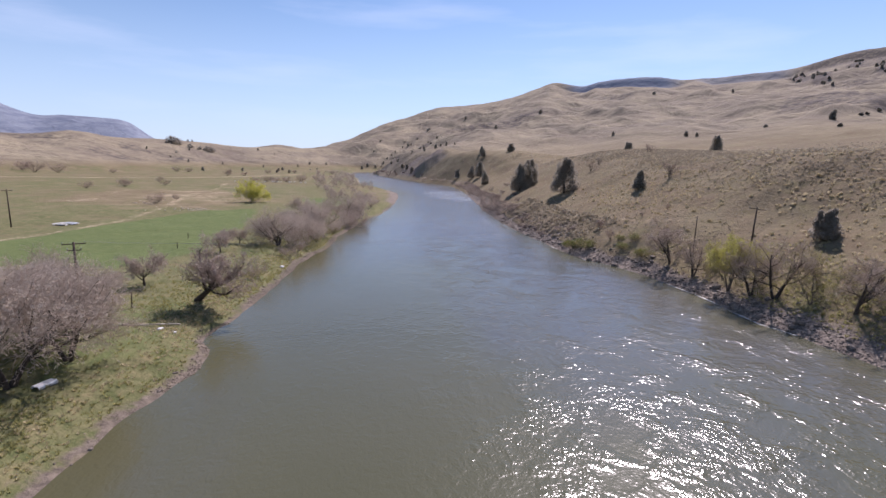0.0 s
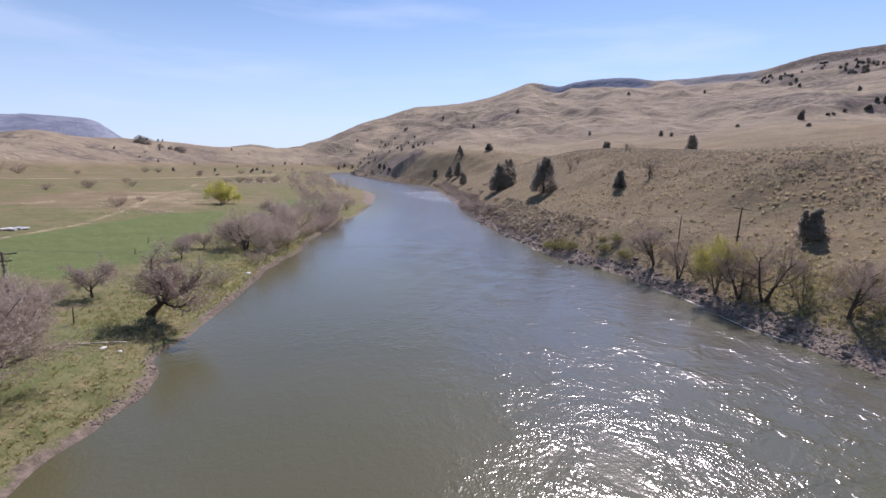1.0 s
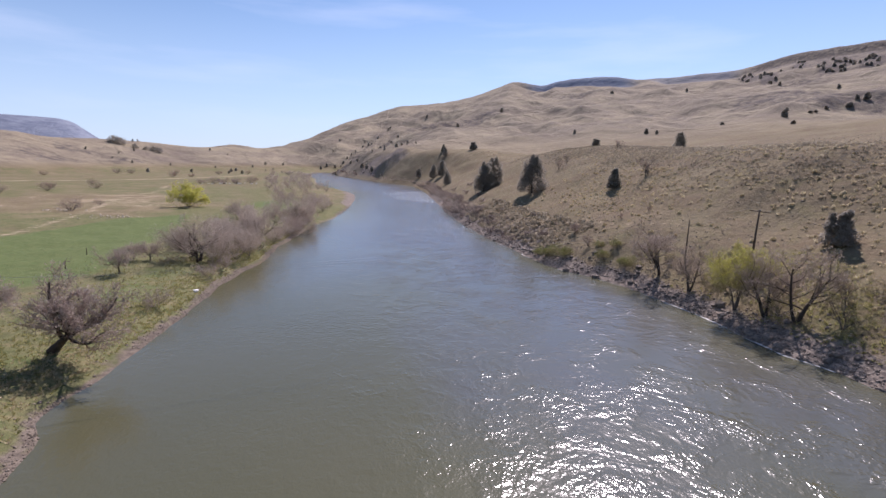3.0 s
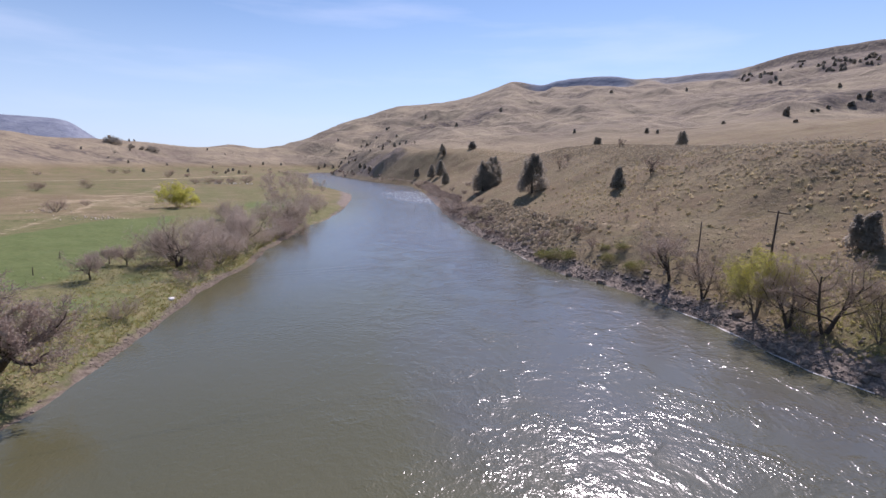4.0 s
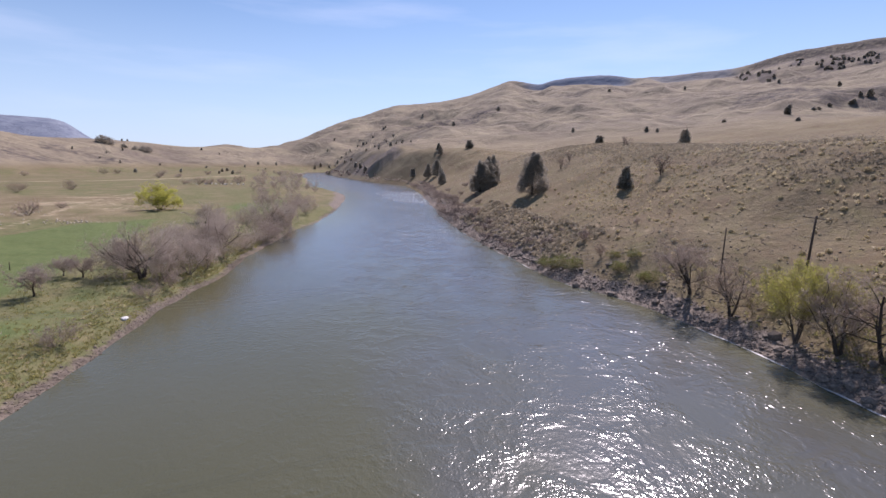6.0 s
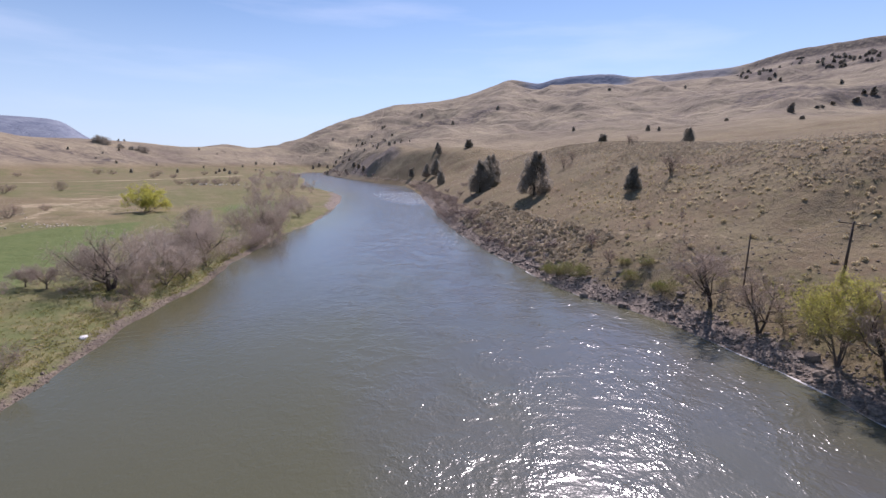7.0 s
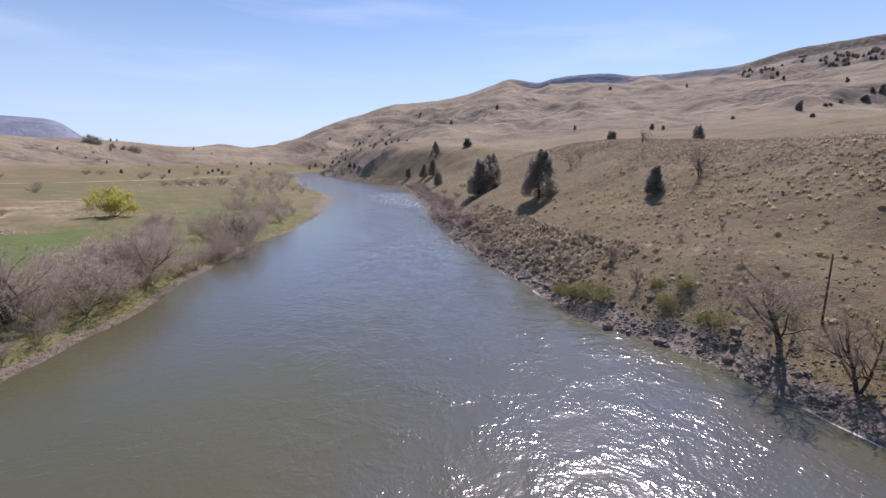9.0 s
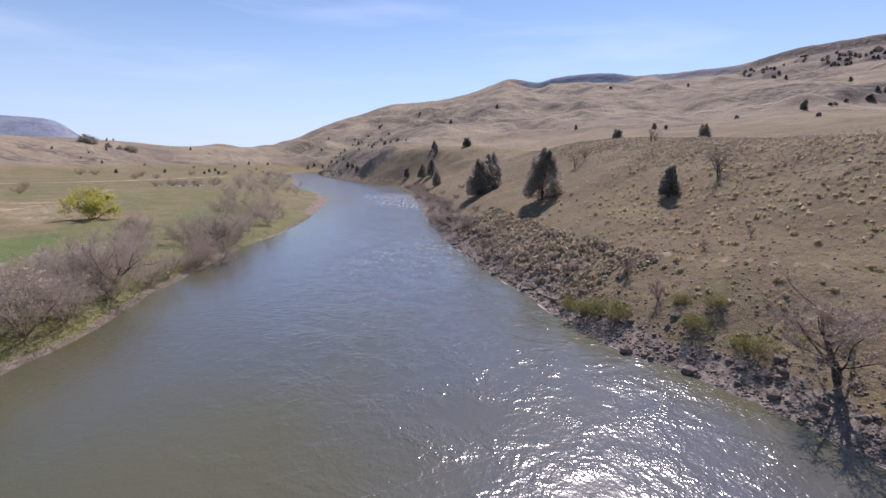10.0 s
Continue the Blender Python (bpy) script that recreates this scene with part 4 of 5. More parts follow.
# junipers
plant(juniper("juniper", "tall dense dark green juniper on the dry slope", 41, 13.2, 10.2, 9000, 0.06, 0.95), [(43.3, 176.5, 0, 1.0)])
plant(juniper("juniper", "dark juniper with ragged crown on the dry slope", 42, 12.8, 9.4, 7500, 0.0, 0.8), [(34.6, 222.5, 0, 1.0), (40.6, 231.0, 120, 0.98), (37.8, 227.0, 230, 0.93), (174.5, 321, 60, 0.92), (29.9, 396.0, 200, 0.98), (23.9, 411.0, 20, 0.84), (28.5, 336, 300, 0.66), (36.5, 455, 40, 0.6)])
plant(juniper("juniper", "small pointed juniper on the dry slope", 43, 5.6, 5.2, 2600, 0.05, 1.25), [(56.0, 141.6, 0, 1.0), (62.4, 79.4, 40, 1.08, 0.05, 0.92), (13.4, 450, 90, 1.4), (36, 470, 10, 1.2)])
plant(juniper("juniper", "broad bushy juniper on the dry slope", 44, 5.4, 6.2, 4800, 0.0, 0.9), [(83, 226, 40, 0.62), (67, 512, 90, 1.3)])
plant(bare_tree("bare_hill_tree", "thin grey leafless tree on the hillside", 45, 5.2, THICKET, 3, 0.2, twig=TWIG_MAUVE, thick=0.02, group="bare trees on the hillside"), [(63.1, 139.0, 0, 1.05), (63.9, 139.8, 130, 0.9), (58.0, 196.0, 90, 0.9), (62.0, 199.0, 10, 0.8), (78.6, 193.4, 50, 0.8), (79.4, 193.0, 150, 0.7)])
# scattered far junipers on the hills and round the bend
small = juniper("far_juniper", "small dark juniper far off on the tan hills", 46, 6.2, 4.6, 330, 0.0, 0.8, group="far junipers on the hills")
far_rng = np.random.RandomState(9)
spots = [(-118, 994), (-113, 1016), (-106, 1032), (-99, 1042), (-88, 1089), (-76, 1088), (-120, 972), (-130, 966), (-50, 621), (-43, 599), (-35, 567), (-58, 1120), (-36, 1267), (-75, 728), (-147, 977), (-155, 959)]
spots = [(x, y, far_rng.uniform(0, 360), far_rng.uniform(0.6, 1.2)) for x, y in spots]
spots += [(x, y, far_rng.uniform(0, 360), wide, 0.05, tall) for x, y, wide, tall in (
    (394.6, 516.6, 1.7, 1.7), (257.7, 538, 1.0, 1.0), (263, 525.5, 0.7, 0.7), (342.6, 439, 1.0, 0.5), (512.7, 568.5, 2.0, 0.9), (541, 577.4, 1.7, 1.5), (534.5, 583.4, 1.2, 1.0),
    (690, 786, 1.4, 1.1), (437.6, 535, 1.2, 0.5), (452, 545, 1.1, 0.5), (483, 567, 1.3, 0.6), (656, 1169, 1.3, 1.3), (727, 965, 1.3, 1.1), (520, 1274, 1.8, 1.2), (331, 522, 0.9, 0.5),
    (58.4, 434, 1.5, 1.0), (209, 1106, 1.6, 1.5), (57, 1332, 1.4, 1.3), (81, 786, 1.2, 1.0), (210, 627, 0.8, 0.8), (-38, 1189, 1.3, 1.0))]
for i in range(34):  # on the slopes at the head of the reach
    y = far_rng.uniform(620, 1150)
    spots.append((far_rng.uniform(-190, 10) * y / 900 + 20, y, far_rng.uniform(0, 360), far_rng.uniform(0.45, 0.95)))
for i in range(26):  # on the left hills
    y = far_rng.uniform(640, 980)
    spots.append((-y * far_rng.uniform(0.22, 0.62), y, far_rng.uniform(0, 360), far_rng.uniform(0.4, 0.9)))
for cx, cy, wide, n in RIM_TREES:  # dark clumps under the rimrock, strung down the slope
    turn = math.atan2(cx, cy)
    for i in range(n):
        u, v = far_rng.uniform(-95, 95), far_rng.normal(0, wide * 0.6)
        spots.append((cx + math.sin(turn) * u + math.cos(turn) * v, cy + math.cos(turn) * u - math.sin(turn) * v, far_rng.uniform(0, 360), far_rng.uniform(1.2, 2.2), 0.05, far_rng.uniform(0.9, 1.5)))
spots = [s for s in spots if float(ground_height(np.array([s[0]]), np.array([s[1]]))[0]) > 1.2]
plant(small, spots)
plant(juniper("ridge_tree", "large dark round-headed tree on the ridge", 47, 11.0, 17.0, 2000, 0.0, 0.35, group="trees on the left ridge"), [(-452, 838, 0, 1.0), (-443, 842, 70, 1.0), (-424, 846, 120, 0.6), (-410, 850, 30, 0.5), (-400, 852, 0, 0.65), (-392, 850, 200, 0.75)])
# low dark bushes in the fields
plant(bare_tree("field_bush", "leafless dark bush standing in the dry field", 48, 4.4, BUSH, 10, 0.8, twig=TWIG_MAUVE, thick=0.014, group="bushes in the fields", category="shrub"),
      [(-180, 282, 0, 1.35), (-107.5, 185.5, 80, 1.3), (-172, 309, 150, 1.1), (-109.5, 204, 250, 0.7), (-313, 588, 200, 1.8), (-300, 590, 20, 1.6), (-376, 460, 0, 3.0), (-395, 470, 90, 2.6), (-360, 468, 180, 2.4), (-200, 352, 40, 1.0), (-198, 311, 300, 0.9), (-330, 500, 10, 1.2), (-410, 455, 60, 2.8), (-240, 560, 120, 1.5), (-210, 600, 0, 1.4), (-190, 640, 70, 1.4), (-136, 386, 10, 1.5), (-128, 383, 90, 1.3), (-121, 388, 200, 1.4), (-145, 384, 300, 1.1), (-112, 393, 50, 1.8), (-189, 264, 130, 1.1), (-211, 490, 20, 1.4), (-199, 501, 80, 1.2)])

# ---- power line across the river ----
def cylinder(bm, p, q, ra, rb, sides=8):
    p, q = Vector(p), Vector(q)
    m = Matrix.Translation((p + q) / 2) @ (q - p).to_track_quat("Z", "Y").to_matrix().to_4x4()
    bmesh.ops.create_cone(bm, cap_ends=True, segments=sides, radius1=ra, radius2=rb, depth=(q - p).length, matrix=m)


def beam(bm, p, q, width, height):
    """A squared timber from p to q with slightly worn edges."""
    p, q = Vector(p), Vector(q)
    m = Matrix.Translation((p + q) / 2) @ (q - p).to_track_quat("Z", "Y").to_matrix().to_4x4()
    made = bmesh.ops.create_cube(bm, size=1, matrix=m @ Matrix.Diagonal((width, height, (q - p).length, 1)))
    edges = list({e for v in made["verts"] for e in v.link_edges})
    bmesh.ops.bevel(bm, geom=edges, offset=min(width, height) * 0.12, segments=1, affect="EDGES")


def one(fn):
    bm = bmesh.new()
    fn(bm)
    return bm


def cable(line, radius, sides=5):
    """One unbroken round wire along a nearly level line of points."""
    p = np.array(line)
    d = np.gradient(p, axis=0)
    u = np.cross(d, [0, 0, 1.0])
    u /= np.linalg.norm(u, axis=1)[:, None]
    w = np.cross(u, d)
    w /= np.linalg.norm(w, axis=1)[:, None]
    a = np.arange(sides) * 2 * np.pi / sides
    v = p[:, None] + radius * (np.cos(a)[None, :, None] * u[:, None] + np.sin(a)[None, :, None] * w[:, None])
    k = np.arange(len(p) * sides).reshape(-1, sides)
    n = np.roll(k, -1, axis=1)
    return v.reshape(-1, 3), np.stack([k[:-1], n[:-1], n[1:], k[1:]], -1).reshape(-1, 4)


def power_pole(label, x, y, height, turn, arms, tilt=0.0):
    """A wooden pole with crossarms: (height under the top, width) each, with braces and insulators."""
    base = thing("utility_pole", label, "pole", "poles of the power line", at=at_ground(x, y, turn, sink=0.4) @ pose(0, 0, 0, 0, tilt, 0))
    part("post", bm_mesh("post", one(lambda b: cylinder(b, (0, 0, 0), (0, 0, height), 0.17, 0.115, 10)), WOOD, True), base)
    for drop, wide in arms:
        arm = part("crossarm", bm_mesh("crossarm", one(lambda b: beam(b, (-wide / 2, 0.16, height - drop), (wide / 2, 0.16, height - drop), 0.12, 0.10)), WOOD), base)
        for s in (-1, 1):
            part("brace", bm_mesh("brace", one(lambda b: beam(b, (s * wide * 0.28, 0.2, height - drop - 0.02), (s * 0.05, 0.16, height - drop - 0.75), 0.05, 0.02)), WOOD), base)
        for s in (-0.46, 0.02, 0.46):
            part("insulator", bm_mesh("insulator", one(lambda b: (cylinder(b, (s * wide, 0.16, height - drop + 0.05), (s * wide, 0.16, height - drop + 0.16), 0.02, 0.02, 6), cylinder(b, (s * wide, 0.16, height - drop + 0.14), (s * wide, 0.16, height - drop + 0.27), 0.055, 0.035, 8))), CERAMIC, True), arm, "pale glazed insulator")
    return base


LINE_A, LINE_B = Vector((-39.9, 52.9, 0)), Vector((53.9, 84.8, 0))
line_turn = math.degrees(math.atan2(LINE_B.y - LINE_A.y, LINE_B.x - LINE_A.x)) - 90
za, zb = [float(ground_height(np.array([p.x]), np.array([p.y]))[0]) for p in (LINE_A, LINE_B)]
pole_a = power_pole("weathered wooden power pole with two crossarms on the meadow bank", LINE_A.x, LINE_A.y, 10.6 - za + 0.4, 35, [(0.25, 2.2), (0.95, 1.3)])
pole_b = power_pole("weathered wooden power pole with one crossarm on the slope", LINE_B.x, LINE_B.y, 13.7 - zb + 0.4, line_turn, [(0.3, 3.2)], 2.0)
power_pole("thin weathered wooden pole far off in the meadow", -104.0, 118.5, 9.6, 30, [(0.4, 2.0)])
for k, s in enumerate((-0.46, 0.02, 0.46)):  # the three wires that sag over the river
    wa = pole_a.matrix_basis @ Vector((s * 2.2, 0.16, 10.6 - za + 0.4 - 0.25 + 0.25))
    wb = pole_b.matrix_basis @ Vector((s * 3.2, 0.16, 13.7 - zb + 0.4 - 0.3 + 0.25))
    line = [wa.lerp(wb, i / 40) - Vector((0, 0, 4 * (2.1 + 0.15 * k) * (i / 40) * (1 - i / 40))) for i in range(41)]
    tagged(new("power_line", mesh_np("power_line", *cable(line, 0.0055), WIRE, True)), "thin grey power line sagging across the river", "cable", "wires of the power line")
# a short bare post down the slope from the line
stub = thing("old_post", "thin weathered wooden post standing bare on the bank", "post", "poles of the power line", at=at_ground(47.6, 91.8, sink=0.3))
part("post", bm_mesh("post", one(lambda b: cylinder(b, (0, 0, 0), (0.1, 0, 11.3 - float(ground_height(np.array([47.6]), np.array([91.8]))[0]) + 0.3), 0.11, 0.08, 8)), WOOD, True), stub)


# ---- small things on the left bank ----
def truck_canopy():
    """A white shell like a truck's canopy, lying on the grass, open at the near end."""
    base = thing("canopy_shell", "weathered white truck canopy shell lying on the grass", "shell", at=at_ground(-31.4, 37.0, -14, 0.58, sink=0.02))
    bm = bmesh.new()
    prof = [(-0.78, 0.0), (-0.74, 0.36), (-0.60, 0.52), (0.60, 0.52), (0.74, 0.36), (0.78, 0.0)]
    rows = []
    for y in (-1.35, -0.5, 0.5, 1.3):
        rows.append([bm.verts.new((x * (1 - 0.04 * abs(y)), y, z * (1 - 0.05 * abs(y)))) for x, z in prof])
    for a, b in zip(rows, rows[1:]):
        for k in range(5):
            bm.faces.new((a[k], b[k], b[k + 1], a[k + 1]))
    bm.faces.new(rows[-1])
    bmesh.ops.recalc_face_normals(bm, faces=bm.faces[:])
    bmesh.ops.solidify(bm, geom=bm.faces[:], thickness=0.04)
    part("shell", bm_mesh("shell", bm, WHITE), base)
    part("rim", bm_mesh("rim", one(lambda b: [beam(b, p, q, 0.06, 0.06) for p, q in (((-0.8, -1.35, 0.04), (-0.8, 1.3, 0.04)), ((0.8, -1.35, 0.04), (0.8, 1.3, 0.04)))]), WOOD), base, "dark wooden rim along the foot")


truck_canopy()

pile = thing("scrap_pile", "flat heap of pale sheet metal scrap in the field", "scrap", at=at_ground(-94.5, 123.5, 20, sink=0.0))
pile_rng = random.Random(4)
for i in range(7):
    bm = bmesh.new()
    bmesh.ops.create_grid(bm, x_segments=6, y_segments=2, size=0.5)
    bmesh.ops.scale(bm, vec=(pile_rng.uniform(1.6, 3.0), pile_rng.uniform(0.9, 1.5), 1), verts=bm.verts)
    for v in bm.verts:
        v.co.z += 0.05 * math.sin(v.co.x * 7)
    bmesh.ops.solidify(bm, geom=bm.faces[:], thickness=0.02)
    bmesh.ops.transform(bm, matrix=pose(pile_rng.uniform(-2.2, 2.2), pile_rng.uniform(-1.2, 1.2), 0.16 + 0.07 * i, pile_rng.uniform(-7, 7), pile_rng.uniform(-7, 7), pile_rng.uniform(0, 180)), verts=bm.verts)
    part("sheet", bm_mesh("sheet", bm, TIN if i % 2 else WHITE), pile)

log = thing("fallen_rail", "pale fallen fence rail lying across the grass", "log", at=at_ground(-32.5, 51.6, 8, sink=-0.06))
part("rail", bm_mesh("rail", one(lambda b: [cylinder(b, (i * 1.6 - 4, 0.08 * math.sin(i * 2), 0.06), (i * 1.6 - 2.4, 0.08 * math.sin(i * 2 + 2), 0.06), 0.085, 0.08, 7) for i in range(5)]), RUBBLE, True), log)


def stone_mesh(seed, flat=0.7, cuts=2):
    rng = np.random.RandomState(seed)
    bm = bmesh.new()
    bmesh.ops.create_icosphere(bm, subdivisions=cuts, radius=0.5)
    off = rng.rand(3) * 50
    for v in bm.verts:
        n = noise.noise(v.co * 2.2 + Vector(off)) * 0.28 + noise.noise(v.co * 5 + Vector(off)) * 0.08
        v.co *= 1 + n
        v.co.z *= flat
        v.co.x *= 1.25
    return bm


for x, y, s, nm in ((-29.0, 88.2, 0.85, "white_stone"), (-30.2, 51.2, 0.6, "white_stone"), (-28.9, 51.5, 0.45, "white_stone")):
    me = bm_mesh(nm, stone_mesh(int(x * -7), 0.6), WHITE)
    ob = new(nm, me)
    ob.matrix_basis = at_ground(x, y, x * 40, s, -0.1 * s)
    tagged(ob, "small bright white stone on the grassy bank", "stone", "white stones on the bank")

for x, y, h in ((-39.2, 78.5, 1.5), (-36.8, 57.0, 2.2), (-52.0, 96.0, 1.3), (-56.0, 108.0, 1.3)):
    p = thing("fence_post", "short weathered wooden fence post in the meadow", "post", "old fence posts", at=at_ground(x, y, 0, sink=0.3))
    part("post", bm_mesh("post", one(lambda b: cylinder(b, (0, 0, 0), (0.04, 0.03, h + 0.3), 0.075, 0.06, 7)), WOOD, True), p)

# ---- stones along the banks ----
stone_rng = np.random.RandomState(17)
STONES = [bm_mesh("boulder", stone_mesh(60 + i, 0.55 + 0.08 * i, 1), STONE) for i in range(6)]
count = 0
while count < 260:
    y = stone_rng.uniform(52, 172)
    d = abs(stone_rng.normal(0, 2.6)) + 0.15
    if d > 9:
        continue
    x = float(shore_right(np.array([y]))[0]) + d
    s = stone_rng.uniform(0.35, 0.8) if stone_rng.rand() < 0.85 else stone_rng.uniform(0.8, 1.35)
    ob = new("boulder", STONES[count % 6])
    ob.matrix_basis = at_ground(x, y, stone_rng.uniform(0, 360), s, 0.02) @ pose(0, 0, 0.12, stone_rng.uniform(-20, 20), stone_rng.uniform(-20, 20), 0)
    tagged(ob, "rough dark boulder on the stony river bank", "boulder", "boulders along the river bank")
    count += 1


for i in range(40):  # clods and stones of the left bank
    y = stone_rng.uniform(28, 140)
    ob = new("boulder", STONES[i % 6])
    ob.matrix_basis = at_ground(float(shore_left(np.array([y]))[0]) - abs(stone_rng.normal(0.6, 0.9)), y, stone_rng.uniform(0, 360), stone_rng.uniform(0.15, 0.4), 0.02) @ pose(0, 0, 0.08, stone_rng.uniform(-20, 20), stone_rng.uniform(-20, 20), 0)
    tagged(ob, "dark stone at the foot of the grassy bank", "boulder", "stones along the left bank")


def scatter_chips(spots, sizes, rng):
    """Many small angular stones in one mesh: each a squashed, turned octahedron."""
    n = len(spots)
    o = np.array([[1, 0, 0], [-1, 0, 0], [0, 1, 0], [0, -1, 0], [0, 0, 0.7], [0, 0, -0.5]], float)
    f = np.array([[0, 2, 4], [2, 1, 4], [1, 3, 4], [3, 0, 4], [2, 0, 5], [1, 2, 5], [3, 1, 5], [0, 3, 5]])
    v = o[None] * (sizes[:, None, None] * rng.uniform(0.6, 1.3, (n, 6, 1)))
    a = rng.uniform(0, 6.283, n)
    c, s = np.cos(a)[:, None], np.sin(a)[:, None]
    v = np.stack([v[..., 0] * c - v[..., 1] * s, v[..., 0] * s + v[..., 1] * c, v[..., 2]], -1) + spots[:, None]
    return v.reshape(-1, 3), (np.arange(n)[:, None, None] * 6 + f[None]).reshape(-1, 3)


def on_land(x, y, lift=0.0):
    return np.stack([x, y, ground_height(x, y) + lift], 1)


y = stone_rng.uniform(40, 230, 7000)
right_chips = on_land(shore_right(y) + np.abs(stone_rng.normal(0, 3.0, len(y))) + 0.05, y)
y = stone_rng.uniform(18, 235, 3600)
y = y[fbm(0 * y, y, 22, 3) > -0.05]
left_chips = on_land(shore_left(y) - np.abs(stone_rng.normal(0, 0.7, len(y))) - 0.02, y)
tagged(new("gravel", mesh_np("gravel", *scatter_chips(right_chips, stone_rng.uniform(0.06, 0.26, len(right_chips)), stone_rng), STONE)), "loose grey-brown stones and gravel along the rocky shore", "gravel", kind="stuff")
tagged(new("gravel", mesh_np("gravel", *scatter_chips(left_chips, stone_rng.uniform(0.04, 0.15, len(left_chips)), stone_rng), SILT)), "pale silty pebbles along the muddy beach", "gravel", kind="stuff")

# clods and small stones on the slope above the rocky bank
y = stone_rng.uniform(84, 138, 1100)
x = shore_right(y) + np.abs(stone_rng.normal(0, 12, len(y))) + 5
tagged(new("clods", mesh_np("clods", *scatter_chips(on_land(x, y), stone_rng.uniform(0.06, 0.24, len(y)), stone_rng), STONE)), "dark stones and clods strewn over the lower slope", "stones", kind="stuff")
n = 26
spots = on_land(stone_rng.normal(-130, 9, n), stone_rng.normal(388, 3, n), 0.2)
tagged(new("rubble", mesh_np("rubble", *scatter_chips(spots, stone_rng.uniform(0.4, 1.1, n), stone_rng), WHITE)), "pale debris lying between bushes in the field", "rubble", kind="stuff")

# a pale rubble scatter on the bare earth
n = 80
spots = on_land(np.r_[stone_rng.normal(-85, 5, n // 2), stone_rng.normal(-113, 4, n // 2)], np.r_[stone_rng.normal(168, 3, n // 2), stone_rng.normal(190, 4, n // 2)], 0.1)
tagged(new("rubble", mesh_np("rubble", *scatter_chips(spots, stone_rng.uniform(0.12, 0.42, n), stone_rng), RUBBLE)), "pale broken rubble scattered on bare earth", "rubble", kind="stuff")


# the bright wet line where the water laps the right shore
fy = np.arange(58, 200, 0.35)
wide = np.clip(0.02 + 0.30 * fbm(0 * fy, fy, 4, 4) - 0.12 * smooth(112, 150, fy), 0.0, 0.22)
fx = shore_right(fy) - 0.05 + 0.10 * fbm(0 * fy + 40, fy, 2, 2)
rows = np.stack([np.stack([fx - wide, fy, 0 * fy + 0.006], 1), np.stack([fx - wide * 0.5, fy, 0 * fy + 0.035], 1), np.stack([fx + wide * 0.5, fy, 0 * fy + 0.03], 1)], 1)
fi = np.arange(len(fy) * 3).reshape(-1, 3)
tagged(new("foam", mesh_np("foam", rows.reshape(-1, 3), np.stack([fi[:-1, :-1], fi[:-1, 1:], fi[1:, 1:], fi[1:, :-1]], -1).reshape(-1, 4), FOAM, True)), "thin white line of foam lapping the stones", "foam", kind="stuff")


# ---- sagebrush and grass ----
def puffs(spots, sizes, each, rng, leaf=0.5, tall=0.85):
    """Low rounded airy bushes: each a dome-shaped cloud of small leaves."""
    n = len(spots)
    q = rng.normal(size=(n, each, 3))
    q /= np.linalg.norm(q, axis=2)[..., None]
    q[..., 2] = np.abs(q[..., 2]) * tall + 0.05
    out = q.reshape(-1, 3).copy()
    q *= rng.uniform(0.6, 1.0, (n, each, 1)) * sizes[:, None, None]
    v, f = flakes((q + spots[:, None]).reshape(-1, 3), 1.0, rng, 1.0, out)
    c = v.reshape(-1, 4, 3).mean(1, keepdims=True)
    v = (v.reshape(-1, 4, 3) - c) * (np.repeat(sizes, each) * leaf)[:, None, None] + c
    return v.reshape(-1, 3), f


def tufts(spots, sizes, each, rng, width=0.05):
    """Tussocks of grass: blades that fan out from one root."""
    n = len(spots)
    a = rng.uniform(0, 6.283, (n, each))
    lean = rng.uniform(0.15, 1.1, (n, each))
    d = np.stack([np.cos(a) * lean, np.sin(a) * lean, np.ones((n, each))], -1)
    d *= (sizes[:, None] * rng.uniform(0.6, 1.2, (n, each)) / np.linalg.norm(d, axis=2))[..., None]
    w = np.stack([-np.sin(a), np.cos(a), 0 * a], -1) * (width * rng.uniform(0.6, 1.4, (n, each)))[..., None]
    o = spots[:, None] + np.stack([np.cos(a), np.sin(a), 0 * a], -1) * (sizes[:, None] * 0.25)[..., None]
    droop = np.array([0, 0, 1.0]) * (sizes[:, None] * 0.12 * lean)[..., None]
    v = np.stack([o - w, o + w, o + d * 0.6 + w * 0.8 + droop, o + d - droop], 2).reshape(-1, 3)
    return v, np.arange(len(v)).reshape(-1, 4)


sage_rng = np.random.RandomState(23)
y = sage_rng.uniform(38, 420, 24000)
d = sage_rng.uniform(5, 120, len(y))
x = shore_right(y) + d
dense = (0.16 + 0.84 * smooth(36, 50, d) * (1 - smooth(88, 120, d))) * (0.3 + 0.7 * smooth(-0.15, 0.35, fbm(x, y, 18, 3)))
dense = np.maximum(dense, polygon_soft(x, y, [(52, 122), (66, 122), (60, 142), (48, 142)], 3) * 0.9)
keep = sage_rng.rand(len(y)) < dense * 0.95
x, y = x[keep], y[keep]
tagged(new("sagebrush", mesh_np("sagebrush", *puffs(on_land(x, y), sage_rng.uniform(0.2, 0.55, len(x)) * (0.75 + 0.25 * smooth(38, 55, x - shore_right(y))), 18, sage_rng, 0.38), SAGE)), "dry grey-tan sagebrush and bunchgrass dotting the slope", "sagebrush", kind="stuff")
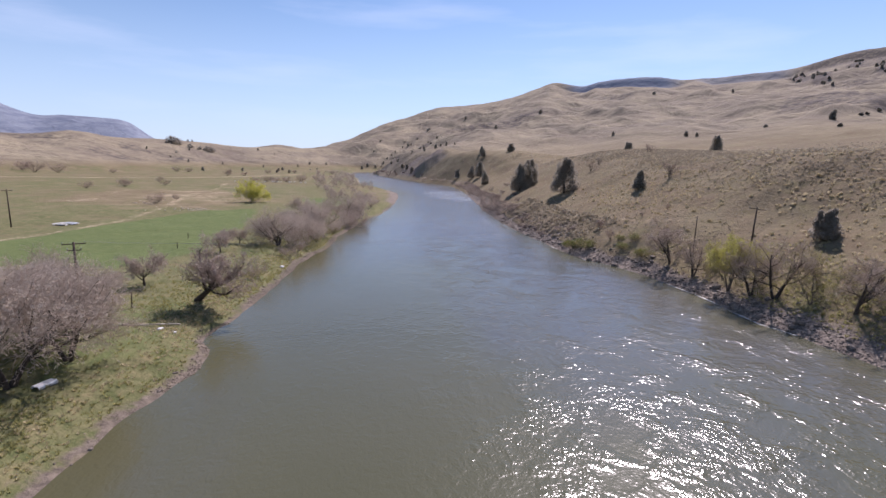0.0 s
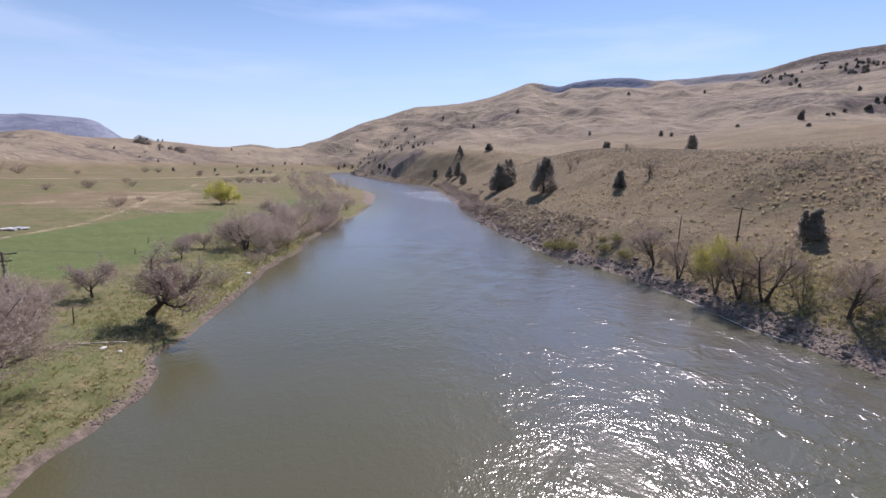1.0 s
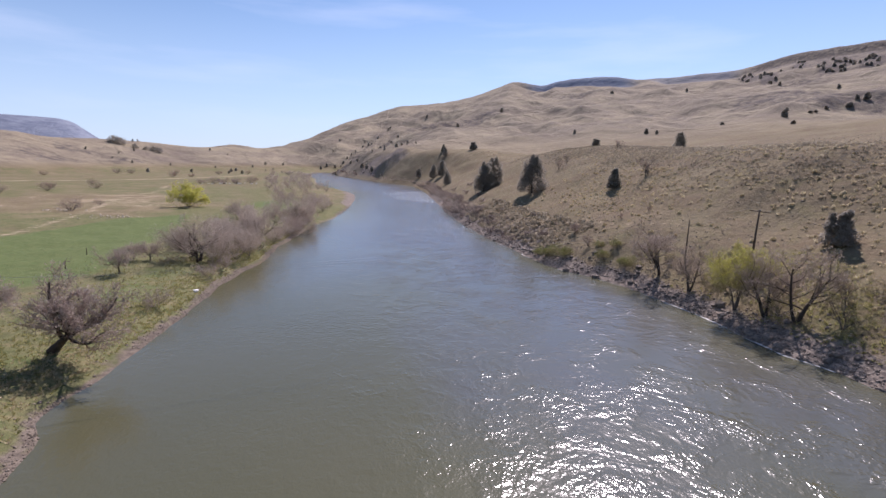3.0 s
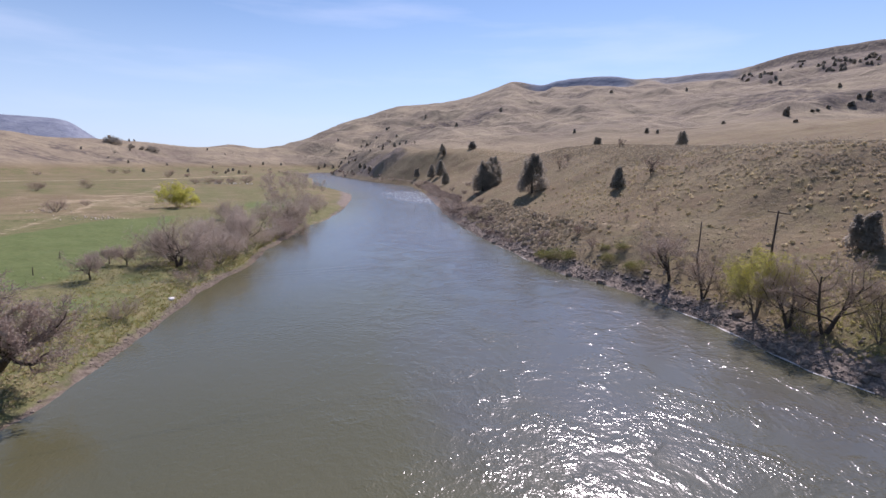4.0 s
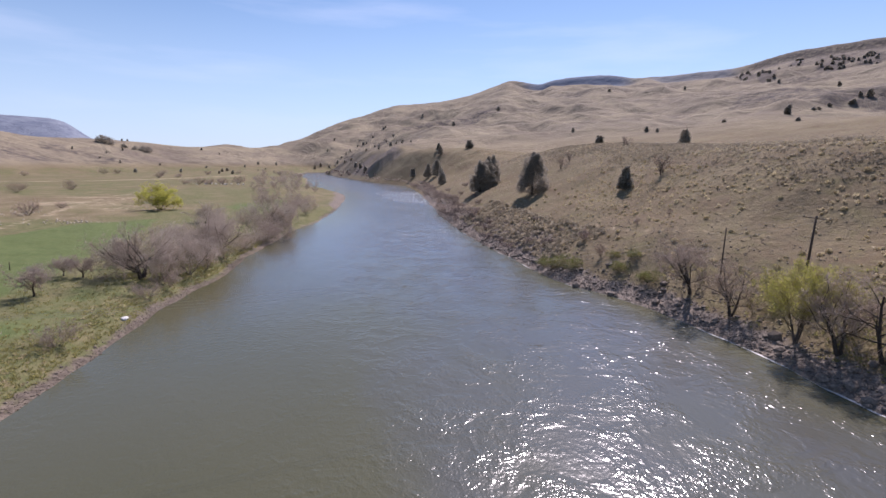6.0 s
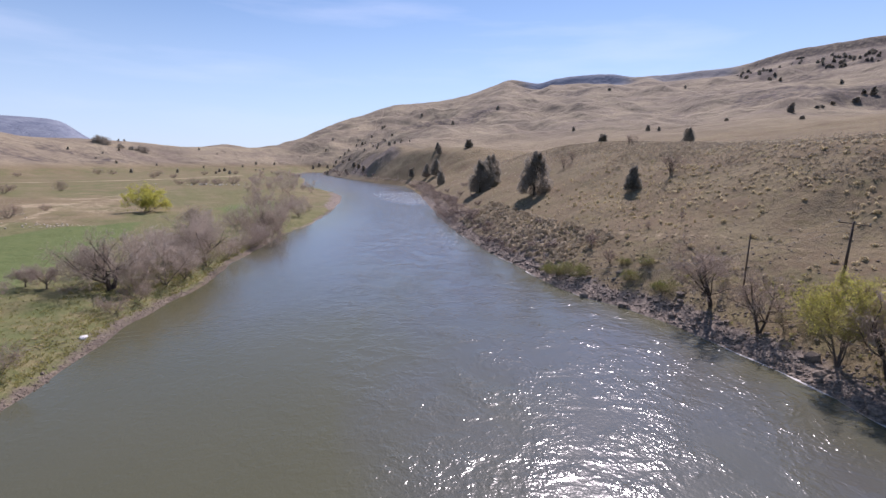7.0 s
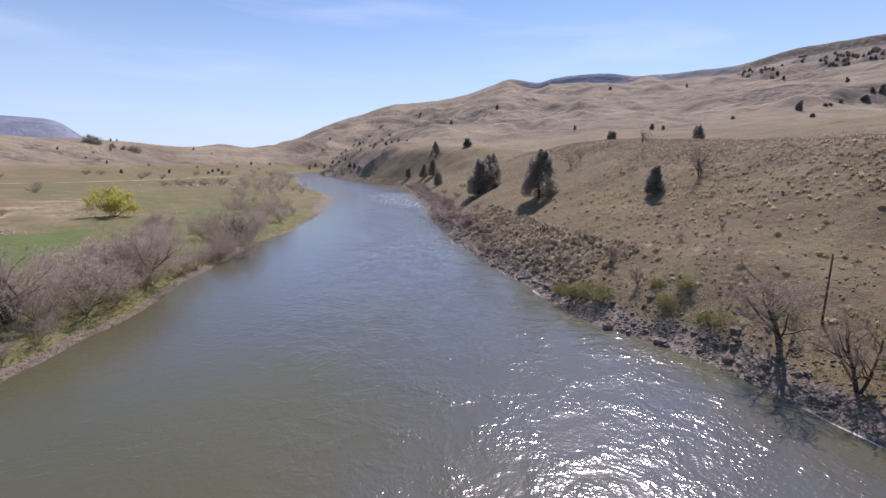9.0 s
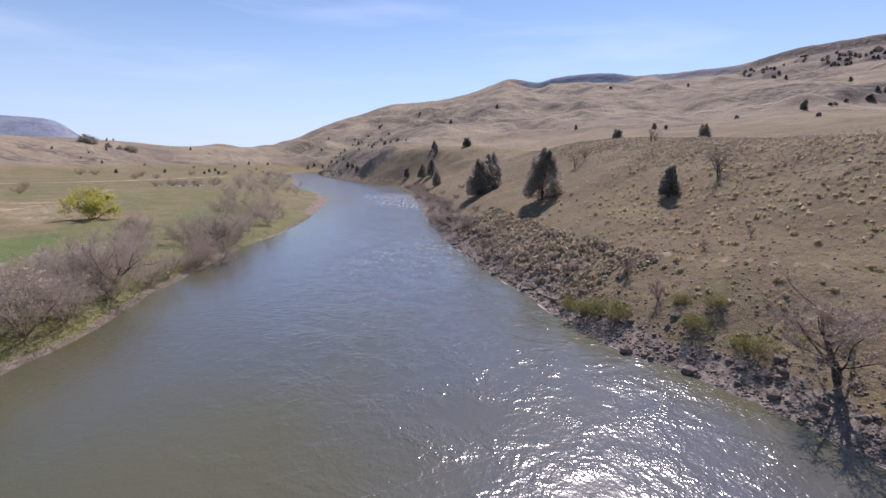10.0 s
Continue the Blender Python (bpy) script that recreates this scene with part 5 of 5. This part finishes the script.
# the thick belt of sage along the brow of the slope
y = sage_rng.uniform(52, 300, 30000)
d = sage_rng.uniform(33, 84, len(y))
x = shore_right(y) + d
keep = sage_rng.rand(len(y)) < smooth(33, 46, d - 8 * smooth(110, 150, y) + 9 * fbm(x, y, 24, 3)) * (0.35 + 0.65 * smooth(-0.3, 0.2, fbm(x, y, 12, 3)))
x, y = x[keep], y[keep]
tagged(new("sagebrush", mesh_np("sagebrush", *puffs(on_land(x, y), sage_rng.uniform(0.16, 0.42, len(x)), 12, sage_rng, 0.42, 1.0), SAGE_GREY)), "thick belt of grey-tan sagebrush along the brow of the slope", "sagebrush", kind="stuff")
# the same sage thinning out over the bench behind the brow
y = sage_rng.uniform(40, 330, 22000)
d = sage_rng.uniform(80, 210, len(y))
x = shore_right(y) + d
keep = sage_rng.rand(len(y)) < (1 - smooth(110, 210, d)) * (0.25 + 0.75 * smooth(-0.2, 0.3, fbm(x, y, 26, 3))) * (1 - smooth(200, 320, y))
x, y = x[keep], y[keep]
tagged(new("sagebrush", mesh_np("sagebrush", *puffs(on_land(x, y), sage_rng.uniform(0.22, 0.5, len(x)), 9, sage_rng, 0.5, 1.0), SAGE_GREY)), "grey-tan sagebrush thinning out over the bench", "sagebrush", kind="stuff")
# straw-pale tufts scattered lower down
y = sage_rng.uniform(46, 175, 1900)
x = shore_right(y) + sage_rng.uniform(10, 44, len(y))
keep = sage_rng.rand(len(y)) < smooth(-0.25, 0.25, fbm(x, y, 15, 3))
x, y = x[keep], y[keep]
tagged(new("bunchgrass", mesh_np("bunchgrass", *puffs(on_land(x, y), sage_rng.uniform(0.16, 0.42, len(x)), 14, sage_rng, 0.5, 1.1), STRAW)), "straw-pale bunchgrass tufts on the dry slope", "grass", kind="stuff")
# matted scrub on the eroded bank below the junipers
y = sage_rng.uniform(118, 190, 1500)
x = shore_right(y) + sage_rng.uniform(3, 15, len(y))
tagged(new("bank_scrub", mesh_np("bank_scrub", *puffs(on_land(x, y), sage_rng.uniform(0.25, 0.8, len(x)), 14, sage_rng, 0.45), SAGE_BANK)), "matted dry scrub on the crumbling river bank", "shrub", kind="stuff")
# single larger bushes on the near slope
bush_mesh = [mesh_np("sage_bush", *puffs(np.c_[sage_rng.normal(0, 0.12, (2, 2)), np.zeros(2)], sage_rng.uniform(0.5, 0.62, 2), 70, sage_rng, 0.26, 1.15), STRAW) for _ in range(4)]
for i in range(300):
    yy = sage_rng.uniform(52, 170)
    xx = float(shore_right(np.array([yy]))[0]) + sage_rng.uniform(9, 58)
    ob = new("sage_bush", bush_mesh[i % 4])
    ob.matrix_basis = at_ground(xx, yy, sage_rng.uniform(0, 360), sage_rng.uniform(0.35, 0.9))
    tagged(ob, "rounded pale dry sage bush on the slope", "shrub", "sage bushes on the slope")

# pale straw tussocks on the left bank
n = 1500
y = np.concatenate([sage_rng.normal(57, 4.5, n // 4), sage_rng.uniform(18, 150, n - n // 4)])
x = shore_left(y) - np.abs(sage_rng.normal(2.2, 1.6, len(y))) - 1.6
tagged(new("straw_tussock", mesh_np("straw_tussock", *tufts(on_land(x, y), sage_rng.uniform(0.12, 0.30, len(x)), 16, sage_rng, 0.022), STRAW)), "pale straw-coloured tussocks of last year's grass", "grass", kind="stuff")
# tall grass on the left bank, thickest near the water
y = sage_rng.uniform(16, 150, 9500)
d = np.abs(sage_rng.normal(0, 8, len(y))) + 1.2
x = shore_left(y) - d
keep = sage_rng.rand(len(y)) < 0.25 + 0.75 * smooth(-0.2, 0.4, fbm(x, y, 7, 3))
x, y = x[keep], y[keep]
tagged(new("bank_grass", mesh_np("bank_grass", *tufts(on_land(x, y), sage_rng.uniform(0.12, 0.36, len(x)), 10, sage_rng, 0.03), BLADE)), "rough green and straw-coloured grass on the left bank", "grass", kind="stuff")
# green and dry grass under the trees of the right bank
y = sage_rng.uniform(42, 100, 3500)
d = np.abs(sage_rng.normal(7, 4, len(y))) + 3.0
x = shore_right(y) + d
keep = sage_rng.rand(len(y)) < smooth(-0.3, 0.3, fbm(x, y, 9, 3))
x, y = x[keep], y[keep]
tagged(new("bank_grass", mesh_np("bank_grass", *tufts(on_land(x, y), sage_rng.uniform(0.15, 0.4, len(x)), 9, sage_rng, 0.035), BLADE)), "rough green and straw-coloured grass on the right bank", "grass", kind="stuff")
